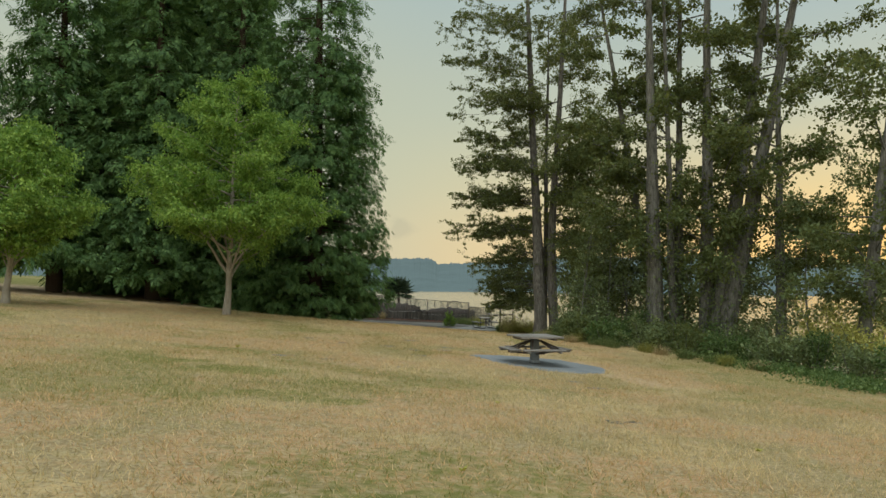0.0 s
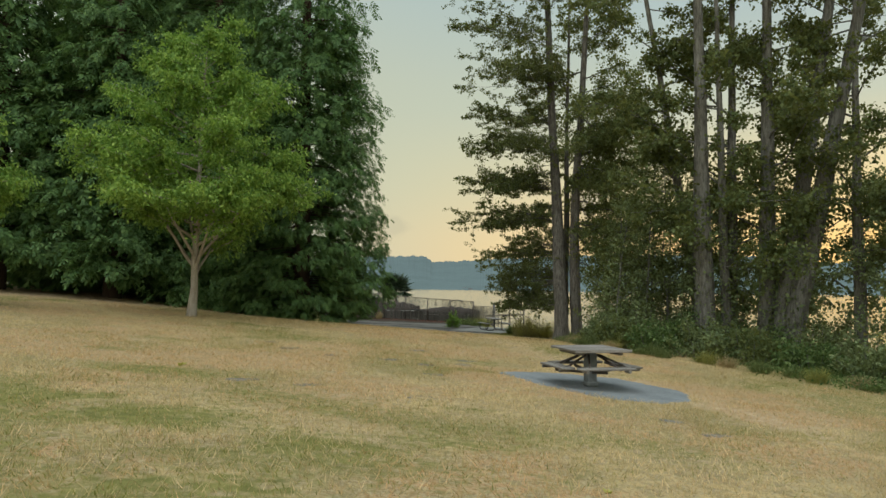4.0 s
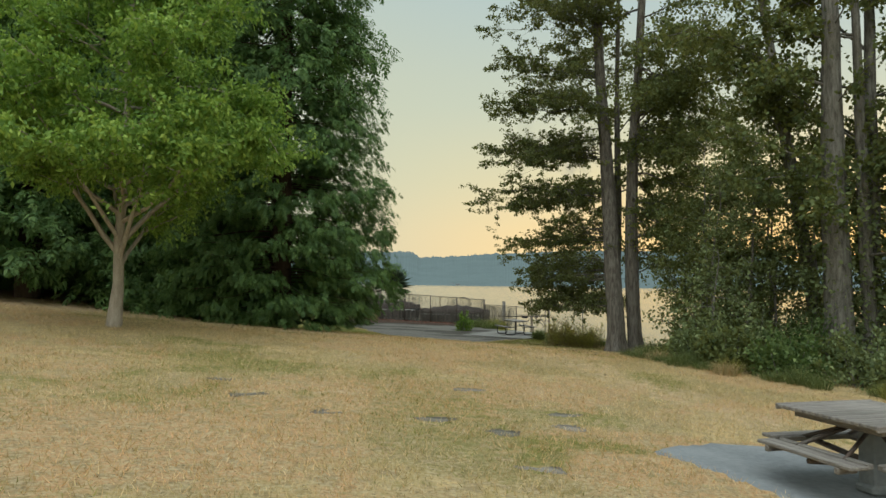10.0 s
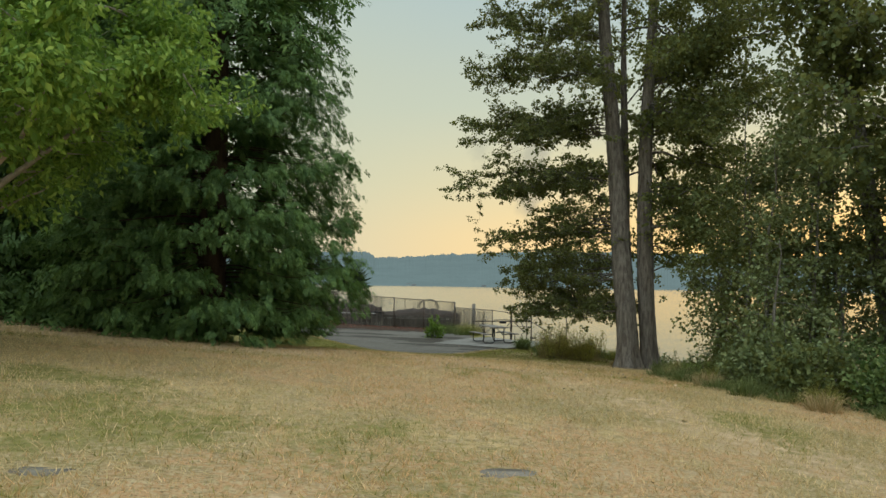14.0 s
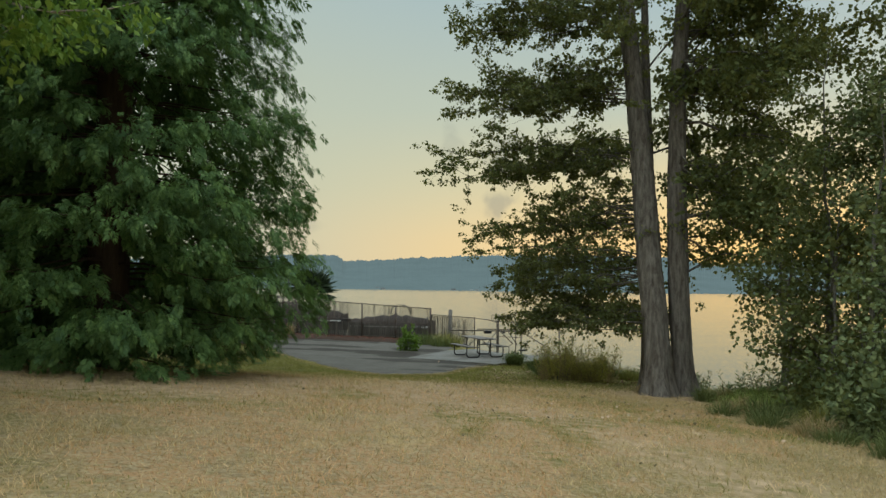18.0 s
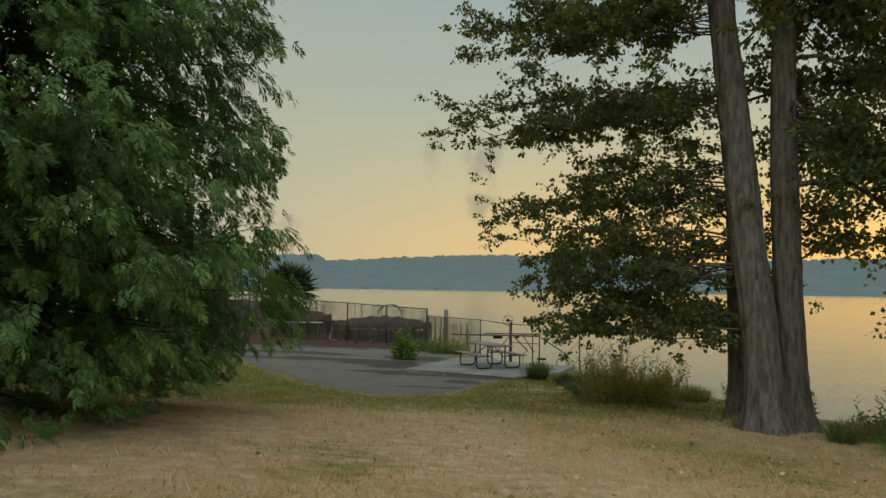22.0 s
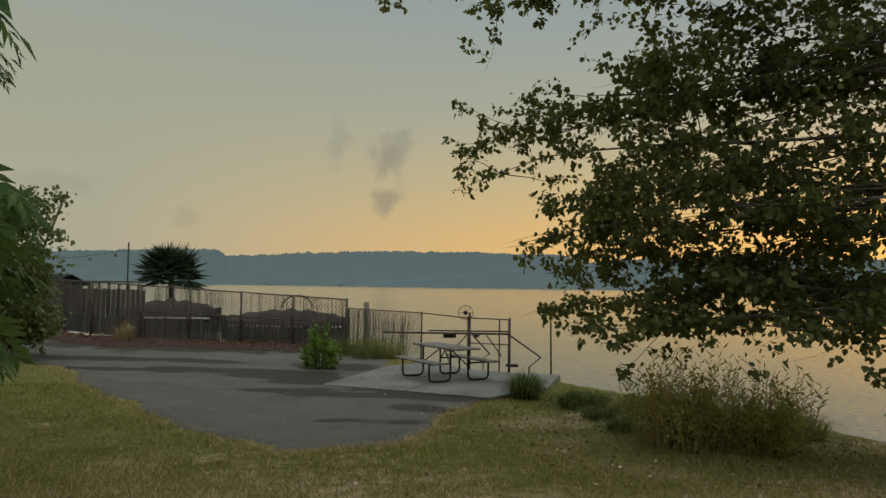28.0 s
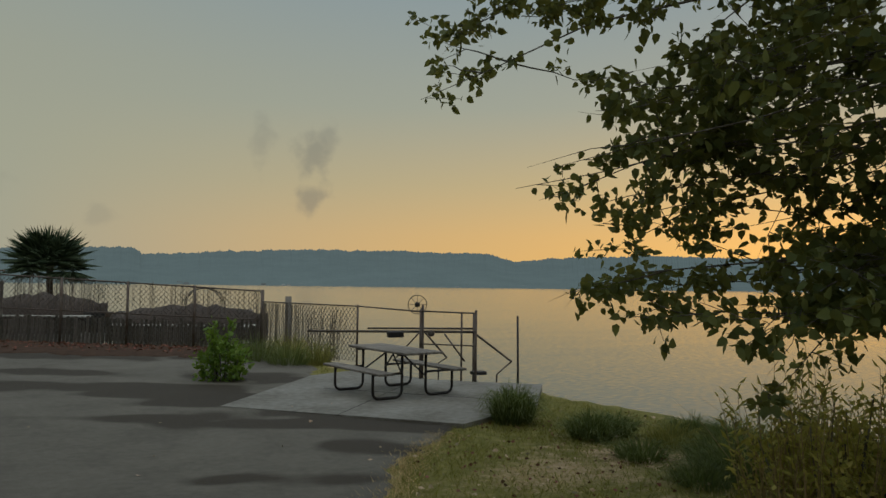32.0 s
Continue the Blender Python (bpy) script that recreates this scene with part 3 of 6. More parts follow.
def broadleaf(name, label, base, trunk_pts, trunk_r, limbs, leaf_mat, bark, leaf=0.085, per_twig=11, twigs=9, seed=1, twig_len=0.9,
              droop=0.0, group="", sides=10, limb_share=0.36, start=0.25, wide=0.8,
              tips=(), round_leaf=False, hang=0.45, taper=0.88, flat=0.6, thick=0.0135, furrow=0):
    """A tree of trunk, limbs, twigs and leaves. limbs: rows of (start height share, azimuth, lift in degrees, length);
    tips: ends of single long limbs and the height of their root (0: by chance), relative to the base."""
    rng = np.random.default_rng(seed)
    t = thing(name, label, "tree", base, group=group)
    trunk = np.array(trunk_pts, dtype=float)
    n = len(trunk)
    fr = np.linspace(0, 1, n)
    rad = trunk_r * (1 - taper * fr)
    rad[0] *= 1.5
    wood = [(trunk, rad)]
    leaf_c, leaf_d = [], []
    rows = list(limbs)
    for tip in tips:
        run = math.hypot(tip[0], tip[1])
        z0 = tip[3] or max(1.7, tip[2] - 0.12 * run) + rng.uniform(-0.2, 2.6)
        share = min(0.95, z0 / trunk[-1][2])
        s = along_line(trunk, share)
        end = np.array(tip[:3], dtype=float)
        rows.append((share, s, end, float(np.linalg.norm(end - s))))
    for share, az, lift, length in rows:
        s = along_line(trunk, share)
        aimed = isinstance(az, np.ndarray)
        if aimed:
            k = np.linspace(0, 1, 9)[:, None]
            sway = np.cumsum(rng.normal(size=(9, 3)), axis=0) * 0.15
            pts = az + (lift - az) * k + np.array([0, 0, 1.0]) * np.sin(np.pi * k) * 0.035 * length + (sway - sway[0]) * (1 - 0.85 * k)
        else:
            a, e = radians(az), radians(lift)
            w = (math.sin(a) * math.cos(e), math.cos(a) * math.cos(e), math.sin(e))
            pts = wander(s, w, length, 8, 0.075, rng, droop)
        r0 = max(0.012, min(trunk_r * (1 - 0.85 * share) * limb_share, thick * length))
        limb_lines = [(pts, r0 * (1 - 0.9 * np.linspace(0, 1, 9)))]
        subs = [(pts, start)]
        for _ in range(max(2, int(length * 2.2))):
            f0 = rng.uniform(start * 0.8, 0.95)
            q = along_line(pts, f0)
            d = pts[-1] - pts[0]
            d = d / np.linalg.norm(d)
            side = rng.normal(size=3)
            side[2] *= flat * 0.7
            sp = wander(q, d * 0.7 + side * 0.75, min(length * rng.uniform(0.22, 0.42), 1.7) * (1.15 - 0.5 * f0), 5, 0.14, rng, droop)
            limb_lines.append((sp, r0 * 0.35 * (1 - 0.9 * np.linspace(0, 1, 6))))
            subs.append((sp, 0.15))
        for line, lo in subs:
            for _ in range(int(twigs * max(1.0, np.linalg.norm(line[-1] - line[0]) / 2.0))):
                q = along_line(line, lo + (1 - lo) * rng.uniform() ** 0.8)
                d = rng.normal(size=3)
                d[2] = d[2] * flat - 0.1
                d = d / np.linalg.norm(d)
                k = rng.uniform(0.0, 1.0, per_twig)[:, None]
                reach = twig_len * rng.uniform(0.4, 1.0)
                cc = q + d * k * reach + rng.normal(size=(per_twig, 3)) * (0.045 if round_leaf else 0.075)
                if round_leaf:
                    limb_lines.append((np.stack([q, q + d * reach * 0.9]), np.array([0.005, 0.002])))
                leaf_c.append(cc)
                leaf_d.append(d * 0.5 + rng.normal(size=(per_twig, 3)) * 0.7 + np.array([0, 0, -hang]))
        under(tubes("limb", limb_lines, bark, 4 if not round_leaf else 3), t)
    if furrow:
        v, f = furrowed_trunk(trunk, trunk_r, taper, furrow, seed)
    else:
        v, f = tube_arrays(wood, sides)
    under(raw("trunk", v, f, bark, True), t)
    c, d = np.concatenate(leaf_c), np.concatenate(leaf_d)
    v, f = (round_leaf_arrays if round_leaf else leaf_arrays)(c, d, leaf * rng.uniform(0.65, 1.2, len(c)), rng, wide)
    under(raw("crown", v, f, leaf_mat), t)
    return t


def round_leaf_arrays(c, along, size, rng, wide=0.8, fold=0.2):
    """Leaves with a broad base and a drawn-out tip, folded along the midrib."""
    n = len(c)
    a = along / (np.linalg.norm(along, axis=1)[:, None] + 1e-9)
    s = np.cross(a, rng.normal(size=(n, 3)))
    s /= np.linalg.norm(s, axis=1)[:, None] + 1e-9
    k = np.cross(a, s)
    size = np.broadcast_to(size, (n,))[:, None]
    rows = [c]
    for f, w in ((0.16, 0.86), (0.55, 0.78)):
        rows.append(c + a * size * f + s * size * wide * 0.5 * w + k * size * fold * 0.4)
    rows.append(c + a * size)
    for f, w in ((0.55, 0.78), (0.16, 0.86)):
        rows.append(c + a * size * f - s * size * wide * 0.5 * w + k * size * fold * 0.4)
    v = np.stack(rows, 1)
    i = np.arange(n)[:, None] * 6
    return v.reshape(-1, 3), np.concatenate([i + np.array([[0, 1, 2, 3]]), i + np.array([[0, 3, 4, 5]])], 0)


def stem(top, steps=10, sway=0.12, seed=0):
    rng = np.random.default_rng(seed)
    f = np.linspace(0, 1, steps + 1)[:, None]
    p = f * np.array(top, dtype=float)[None, :]
    w = np.cumsum(rng.normal(size=(steps + 1, 3)) * sway * 0.4, axis=0) * np.array([1, 1, 0])
    p += w - w[0]
    p[0, 2] = -0.25
    return p


def random_limbs(n, lo, hi, len_lo, len_hi, seed, lift=(5, 40), toward=None, spread=180):
    rng = np.random.default_rng(seed)
    out = []
    for i in range(n):
        s = lo + (hi - lo) * (i + rng.uniform()) / n
        az = rng.uniform(0, 360) if toward is None else toward + rng.uniform(-spread, spread)
        out.append((s, az, rng.uniform(*lift), (len_lo + (len_hi - len_lo) * rng.uniform()) * (1.0 - 0.45 * max(0, s - 0.5))))
    return out


POPLAR = "tall poplar with furrowed grey bark and dark green leaves"
# base x, y; top of trunk relative; radius; limbs; toward; seed
POPLARS = [
    (5.42, 40.5, (-0.5, 3.4, 25), 0.33, 12, 60, 3),
    (6.25, 41.0, (0.5, 0.4, 23), 0.275, 26, 60, 4),
    (5.83, 42.1, (0.5, 1.2, 19), 0.19, 14, 10, 5),
    (10.5, 35.26, (-3.0, 0.1, 19), 0.24, 16, -40, 6),
    (9.73, 33.16, (-0.2, 0.2, 20), 0.33, 20, -90, 7),
    (10.54, 33.1, (-0.4, 0.3, 19), 0.17, 14, 20, 8),
    (10.79, 33.4, (0.5, 0.6, 20), 0.21, 14, -140, 9),
    (11.82, 32.68, (0.36, 0.0, 21), 0.29, 18, 90, 10),
    (12.0, 32.15, (3.3, 0.0, 20), 0.32, 20, 100, 11),
    (12.15, 31.8, (4.3, -0.3, 20), 0.35, 16, 170, 12),
    (15.6, 27.5, (2.0, -0.5, 17), 0.24, 26, 100, 13),
    (14.5, 31.0, (0.5, 0.5, 18), 0.2, 24, 40, 14),
]
# how the stems of the two nearest bend: height, then the way aside and back
BENDS = {3: ((-0.25, 0, 0), (1.5, 0.03, 0.2), (3, -0.03, 0.45), (5, -0.03, 0.8), (7.5, -0.08, 1.2), (11, -0.22, 1.7), (25, -0.6, 3.0)),
         4: ((-0.25, 0.06, 0), (1.5, -0.03, 0), (3, -0.09, 0), (5, -0.12, 0), (7.5, -0.04, 0.1), (11, 0.22, 0.2), (23, 0.9, 0.5))}


def bent_stem(knots, steps=24):
    k = np.array(knots)
    h = np.linspace(k[0, 0], k[-1, 0], steps)
    return np.stack([np.interp(h, k[:, 0], k[:, 1]), np.interp(h, k[:, 0], k[:, 2]), h], -1)


# boughs of the nearest poplar, in storeys with open sky between them:
# height at the trunk, tip, spread to the sides, thickness of the storey, how many limbs
BOUGHS = (
    (1.0, (2.5, 46.6, 0.72), 0.8, 0.16, 7), (0.8, (2.8, 45.6, 0.28), 0.7, 0.14, 6), (0.9, (4.3, 44.4, 0.3), 0.6, 0.14, 2), (1.0, (5.6, 46.0, 0.5), 0.7, 0.2, 2),
    (2.4, (1.5, 47.6, 2.35), 0.35, 0.12, 4), (2.1, (2.2, 46.9, 1.5), 0.8, 0.22, 8), (1.9, (2.6, 46.0, 1.1), 0.8, 0.22, 7), (2.3, (4.6, 47.6, 1.8), 0.9, 0.3, 2),
    (3.5, (2.1, 47.1, 3.0), 0.5, 0.16, 5), (3.8, (3.0, 46.1, 3.5), 0.8, 0.25, 8), (3.2, (3.7, 46.9, 2.7), 0.9, 0.3, 4), (3.9, (5.0, 47.4, 4.2), 0.9, 0.4, 2),
    (5.0, (-0.3, 46.0, 4.75), 0.5, 0.14, 5), (5.2, (0.5, 45.2, 4.7), 1.0, 0.2, 7), (5.2, (1.9, 44.5, 4.75), 1.0, 0.25, 5), (5.4, (4.2, 46.6, 5.3), 1.0, 0.4, 2),
    (6.8, (0.4, 45.6, 7.3), 1.0, 0.4, 7), (7.6, (1.2, 44.0, 6.3), 1.2, 0.4, 6), (9.0, (0.1, 44.2, 9.6), 1.0, 0.5, 7), (10.2, (0.6, 43.0, 11.0), 1.2, 0.6, 6),
    (12.0, (-0.2, 42.4, 12.8), 1.2, 0.7, 6), (14.5, (-0.9, 42.6, 15.4), 1.2, 0.8, 6), (17.5, (-1.2, 42.5, 18.0), 1.2, 0.8, 5),
    (8.5, (2.4, 38.6, 9.2), 1.3, 0.6, 4), (12.5, (2.4, 38.0, 13.5), 1.3, 0.8, 5), (16.0, (2.6, 37.8, 17.0), 1.3, 0.8, 4))
rs = np.random.default_rng(62)
NEAR_TIPS, SIDE_TIPS = [], []
for foot, tip, spread, thick_, count in BOUGHS:
    root = np.array((5.4, 40.5 + 0.16 * foot, foot))
    d = np.array(tip) - root
    aside = np.array((-d[1], d[0], 0)) / math.hypot(d[0], d[1])
    d *= 1 - 0.35 / np.linalg.norm(d)
    for k in range(math.ceil(count * (0.54 if foot < 4.5 else 0.65 if foot < 6 else 1.5))):
        f = 1.0 if k == 0 else rs.uniform(0.55, 0.97)
        p = root + d * f + aside * rs.normal() * spread * (0.1 if k == 0 else 0.7) + np.array((0, 0, rs.normal() * thick_ + 0.10 * (1 - f)))
        NEAR_TIPS.append((*p, foot + rs.normal() * 0.15))
# limbs of its neighbour that fill the side towards the row
for k in range(42):
    SIDE_TIPS.append((rs.uniform(7.0, 10.2), rs.uniform(37.2, 42.8), 1.8 + 0.19 * k + rs.normal() * 0.3, 0))
for x, y, top, r, n, toward, sd in POPLARS:
    near = sd == 3
    lm = random_limbs(n, 0.16 if sd > 5 else 0.42 if near else 0.3, 0.98, 2.6, 4.8, sd, (-5, 45), toward, 150)
    z = zat(x, y)
    line = bent_stem(BENDS[sd]) if sd in BENDS else stem(top, seed=sd, sway=0.07)
    broadleaf("poplar_tree", POPLAR, (x, y, z), line, r * (1.18 if sd > 6 else 1.0), lm, M_LEAF_POP, M_BARK_BACKLIT if sd < 6 else M_BARK, seed=sd, group="poplars on the bank",
              leaf=0.092 if near else 0.12 if sd == 4 else 0.15, twigs=4.0 if near else 7 if sd < 7 else 6.3, per_twig=15 if near else 12, twig_len=0.45 if near else 0.75, droop=0.0 if near else -0.02,
              tips=[(p[0] - x, p[1] - y, p[2] - z, p[3] - z if p[3] else 0) for p in (NEAR_TIPS if near else SIDE_TIPS if sd == 4 else ())],
              round_leaf=near, taper=0.82, furrow=48 if sd in (3, 4) else 28, thick=0.0042 if near else 0.011, flat=0.3 if near else 0.6, start=0.12 if near else 0.25)

# creeper and leafy shoots that climb the trunks of the row
rk = np.random.default_rng(61)
for tree in [o for o in bpy.data.objects if o.name.startswith("poplar_tree")]:
    bx, by, bz = tree.matrix_world.translation
    row = [p for p in POPLARS if abs(p[0] - bx) + abs(p[1] - by) < 0.01][0]
    if row[6] < 6:
        continue
    n = 900
    a, h = rk.uniform(0, 2 * np.pi, n), 0.2 + 6.0 * rk.uniform(size=n) ** 1.5
    rr = row[3] * (1 - 0.8 * h / row[2][2]) + 0.05 + np.abs(rk.normal(size=n)) * 0.22
    line = stem(row[2], seed=row[6], sway=0.07)
    ax, ay = np.interp(h, line[:, 2], line[:, 0]), np.interp(h, line[:, 2], line[:, 1])
    c = np.stack([ax + np.cos(a) * rr, ay + np.sin(a) * rr, h], -1)
    d = np.stack([np.cos(a), np.sin(a), np.full(n, -0.5)], -1) + rk.normal(size=(n, 3)) * 0.5
    v, f = leaf_arrays(c, d, 0.15 * rk.uniform(0.6, 1.2, n), rk, 0.8)
    under(raw("creeper", v, f, M_LEAF_BUSH), tree, "dark green creeper climbing the trunk")

MAPLE = "young maple with pale trunk and bright green leaves"


def maple(x, y, height, radius, seed, r):
    lm = []
    rng = np.random.default_rng(seed)
    n = 46
    for i in range(n):
        s = 0.13 + 0.83 * i / n
        u = (s - 0.13) / 0.87
        reach = radius * (0.78 + 0.9 * u - 1.75 * u * u + 0.22 * (u > 0.9)) * 1.12
        lift = 42 - 30 * min(1, u * 3) if u < 0.33 else 10 + 40 * (u - 0.33)
        if i < 6:
            lift, reach = 58, radius * 0.95
        lm.append((s, i * 137.5 + rng.uniform(-15, 15), lift + rng.uniform(-8, 8), max(0.8, reach * rng.uniform(0.82, 1.12))))
    return broadleaf("maple_tree", MAPLE, (x, y, zat(x, y)), stem((0.2, 0.1, height), seed=seed, sway=0.1), r, lm, M_LEAF_MAPLE, M_BARK_MAPLE,
                     leaf=0.145, per_twig=20, twigs=9, seed=seed, twig_len=0.85, limb_share=0.62, thick=0.017, start=0.35, group="young maples", wide=0.5, hang=0.7, flat=0.4)


maple(-9.2, 30.6, 10.3, 4.4, 21, 0.135)
maple(-16.0, 26.4, 6.6, 2.9, 22, 0.13)


def frond_arrays(c, d, length, rng, leaflets=5, wide_leaf=0.2):
    """Flat drooping sprays: leaflets in pairs that lie in one plane, like the fingers of a fan."""
    n = len(c)
    a = d / (np.linalg.norm(d, axis=1)[:, None] + 1e-9)
    s = np.cross(a, np.array([0, 0, 1.0]) + rng.normal(size=(n, 3)) * 0.35)
    s /= np.linalg.norm(s, axis=1)[:, None] + 1e-9
    k = np.cross(s, a)
    quads = []

    def leaflet(root, way, size, wide):
        w = way / (np.linalg.norm(way, axis=1)[:, None] + 1e-9)
        across = np.cross(w, k)
        z = size[:, None]
        mid = root + w * z * 0.45
        quads.append(np.stack([root, mid + across * z * wide, root + w * z - k * z * 0.12, mid - across * z * wide], 1))

    leaflet(c + a * length[:, None] * 0.5, a, length * 0.5, 0.19)
    for q in range(leaflets):
        f = (q + 0.3) / leaflets
        sag = -k * (0.16 * f * f * length)[:, None] - np.array([0, 0, 0.12]) * (f * f * length)[:, None]
        for sign in (-1, 1):
            leaflet(c + a * (length * f * 0.75)[:, None] + sag, a * (0.55 + 0.5 * f) + s * sign * (0.85 - 0.3 * f) - k * 0.15 + rng.normal(size=(n, 3)) * 0.10,
                    length * (0.47 - 0.20 * f) * rng.uniform(0.75, 1.15, n), wide_leaf)
    v = np.concatenate(quads)
    m = len(v)
    return v.reshape(-1, 3), np.arange(4 * m).reshape(-1, 4)


def cedar(x, y, height, radius, seed, dense=1.0, low=0.25, size=0.42, flat=0.62, near=False):
    """A red cedar: boughs that sweep down and out, hung with flat drooping sprays."""
    rng = np.random.default_rng(seed)
    t = thing("cedar_tree", "tall dark green cedar with boughs sweeping to the ground" if low < 1 else "tall dark cedar with bare lower trunk", "tree", (x, y, zat(x, y)), group="cedars at the lawn's edge")
    trunk = stem((0, 0, height), 8, 0.02, seed)
    v, f = tube_arrays([(trunk, 0.42 * (1 - 0.95 * np.linspace(0, 1, 9)))], 10)
    under(raw("trunk", v, f, M_BARK_DARK, True), t)
    lines, sprays = [], (([], [], []), ([], [], []))
    z, turn = low, 0.0
    while z < height * 0.985:
        u = z / height
        reach = radius * (1 - u) ** flat * (1 - (0.28 if near else 0.08) * np.exp(-(z / 0.85) ** 2))
        for _ in range(6 if u < 0.6 else 4):
            turn += 2.399963
            az = turn + rng.normal() * 0.25
            ln = reach * rng.uniform(0.90 if near else 0.84, 1.04)
            if rng.uniform() < 0.08 and not (near and z < 5):
                ln *= 0.7
            k = np.linspace(0, 1, 8)
            out = np.array([math.sin(az), math.cos(az), 0])
            pts = out[None, :] * (k * ln)[:, None]
            pts[:, 2] = z + ln * (0.16 * k - 0.50 * k ** 2 + 0.30 * k ** 4) + rng.normal() * 0.15 + 0.2
            pts[:, 2] = np.maximum(pts[:, 2], 0.10 + 0.1 * rng.uniform(size=8))
            lines.append((pts, 0.03 * (1 - 0.9 * k)))
            side = np.cross(out, [0, 0, 1])
            fine = near and z < 8.0 and math.cos(az - radians(140)) > -0.1
            big = size if fine or not near else 0.46
            share = dense if fine or not near else 1.15
            m = max(3, int(ln * (2.1 if fine else 1.9) * share * (1.0 if z < 14.5 else 0.35)))
            kk = 0.14 + 0.90 * rng.uniform(size=m) ** 0.7
            q = np.stack([np.interp(kk, k, pts[:, i]) for i in range(3)], -1)
            sw = rng.normal(size=m) * (0.08 + 0.36 * (1 - np.abs(kk - 0.6))) * min(1.0, ln / 2.2)
            q += side[None, :] * sw[:, None]
            q[:, 2] += rng.normal(size=m) * 0.09 - 0.18 * np.abs(sw)
            clump = out[None, :] * rng.uniform(0.5, 1.0, m)[:, None] + side[None, :] * (np.sign(sw) * rng.uniform(0.0, 0.7, m))[:, None]
            clump[:, 2] -= rng.uniform(0.1, 0.6, m)
            # each branchlet carries a fan of sprays that hang from it
            g = 11 if fine else 7
            along = rng.uniform(0.0, 1.0, (m, g))
            spread = rng.normal(size=(m, g, 3)) * np.array([1, 1, 0.45]) * 0.085 * (big / 0.25) ** 0.5
            c = q[:, None, :] + clump[:, None, :] * along[:, :, None] * 0.42 * (big / 0.25) ** 0.5 + spread
            c[:, :, 2] -= 0.16 * along ** 2
            d = clump[:, None, :] * 0.85 + spread * 2.0 + rng.normal(size=(m, g, 3)) * 0.22
            d[:, :, 2] -= 0.12 + 0.65 * along
            bag = sprays[1 if fine else 0]
            bag[0].append(c.reshape(-1, 3))
            bag[1].append(d.reshape(-1, 3))
            # the inner sprays are broader and close the crown
            bag[2].append(big * rng.uniform(0.65, 1.2, m * g) * np.repeat(np.where(kk < 0.70, 1.25 if fine else 1.55, 1.0), g))
        z += 0.23 + 0.2 * u
    tagged(under(tubes("branchwork", lines, M_BARK_DARK, 3), t), kind="stuff")
    vs, fs, base = [], [], 0
    for bag, count, wide in zip(sprays, (3, 6), (0.18, 0.145)):
        if bag[0]:
            v, f = frond_arrays(np.concatenate(bag[0]), np.concatenate(bag[1]), np.concatenate(bag[2]), rng, count, wide)
            vs.append(v)
            fs.append(f + base)
            base += len(v)
    v = np.concatenate(vs)
    v[:, 2] = np.maximum(v[:, 2], 0.02)
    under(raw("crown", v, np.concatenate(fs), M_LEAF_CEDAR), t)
    return t


for x, y, h, r, sd, dn, lo, sz in ((-6.9, 38.6, 26, 4.1, 31, 2.0, 0.2, 0.235), (-11.6, 40.3, 24, 4.4, 32, 1.2, 0.2, 0.45), (-15.5, 38.5, 22, 4.2, 33, 0.9, 1.6, 0.52),
                                   (-20.5, 38.0, 22, 4.4, 34, 0.7, 1.9, 0.58), (-25.5, 35.5, 21, 4.4, 35, 0.6, 1.9, 0.62), (-13.5, 44.5, 24, 4.6, 36, 0.13, 0.3, 1.2),
                                   (-18.5, 44, 24, 4.6, 37, 0.13, 1.2, 1.2)):
    cedar(x, y, h, r, sd, dn, lo, sz, 0.50 if sd == 31 else 0.62, near=sd == 31)


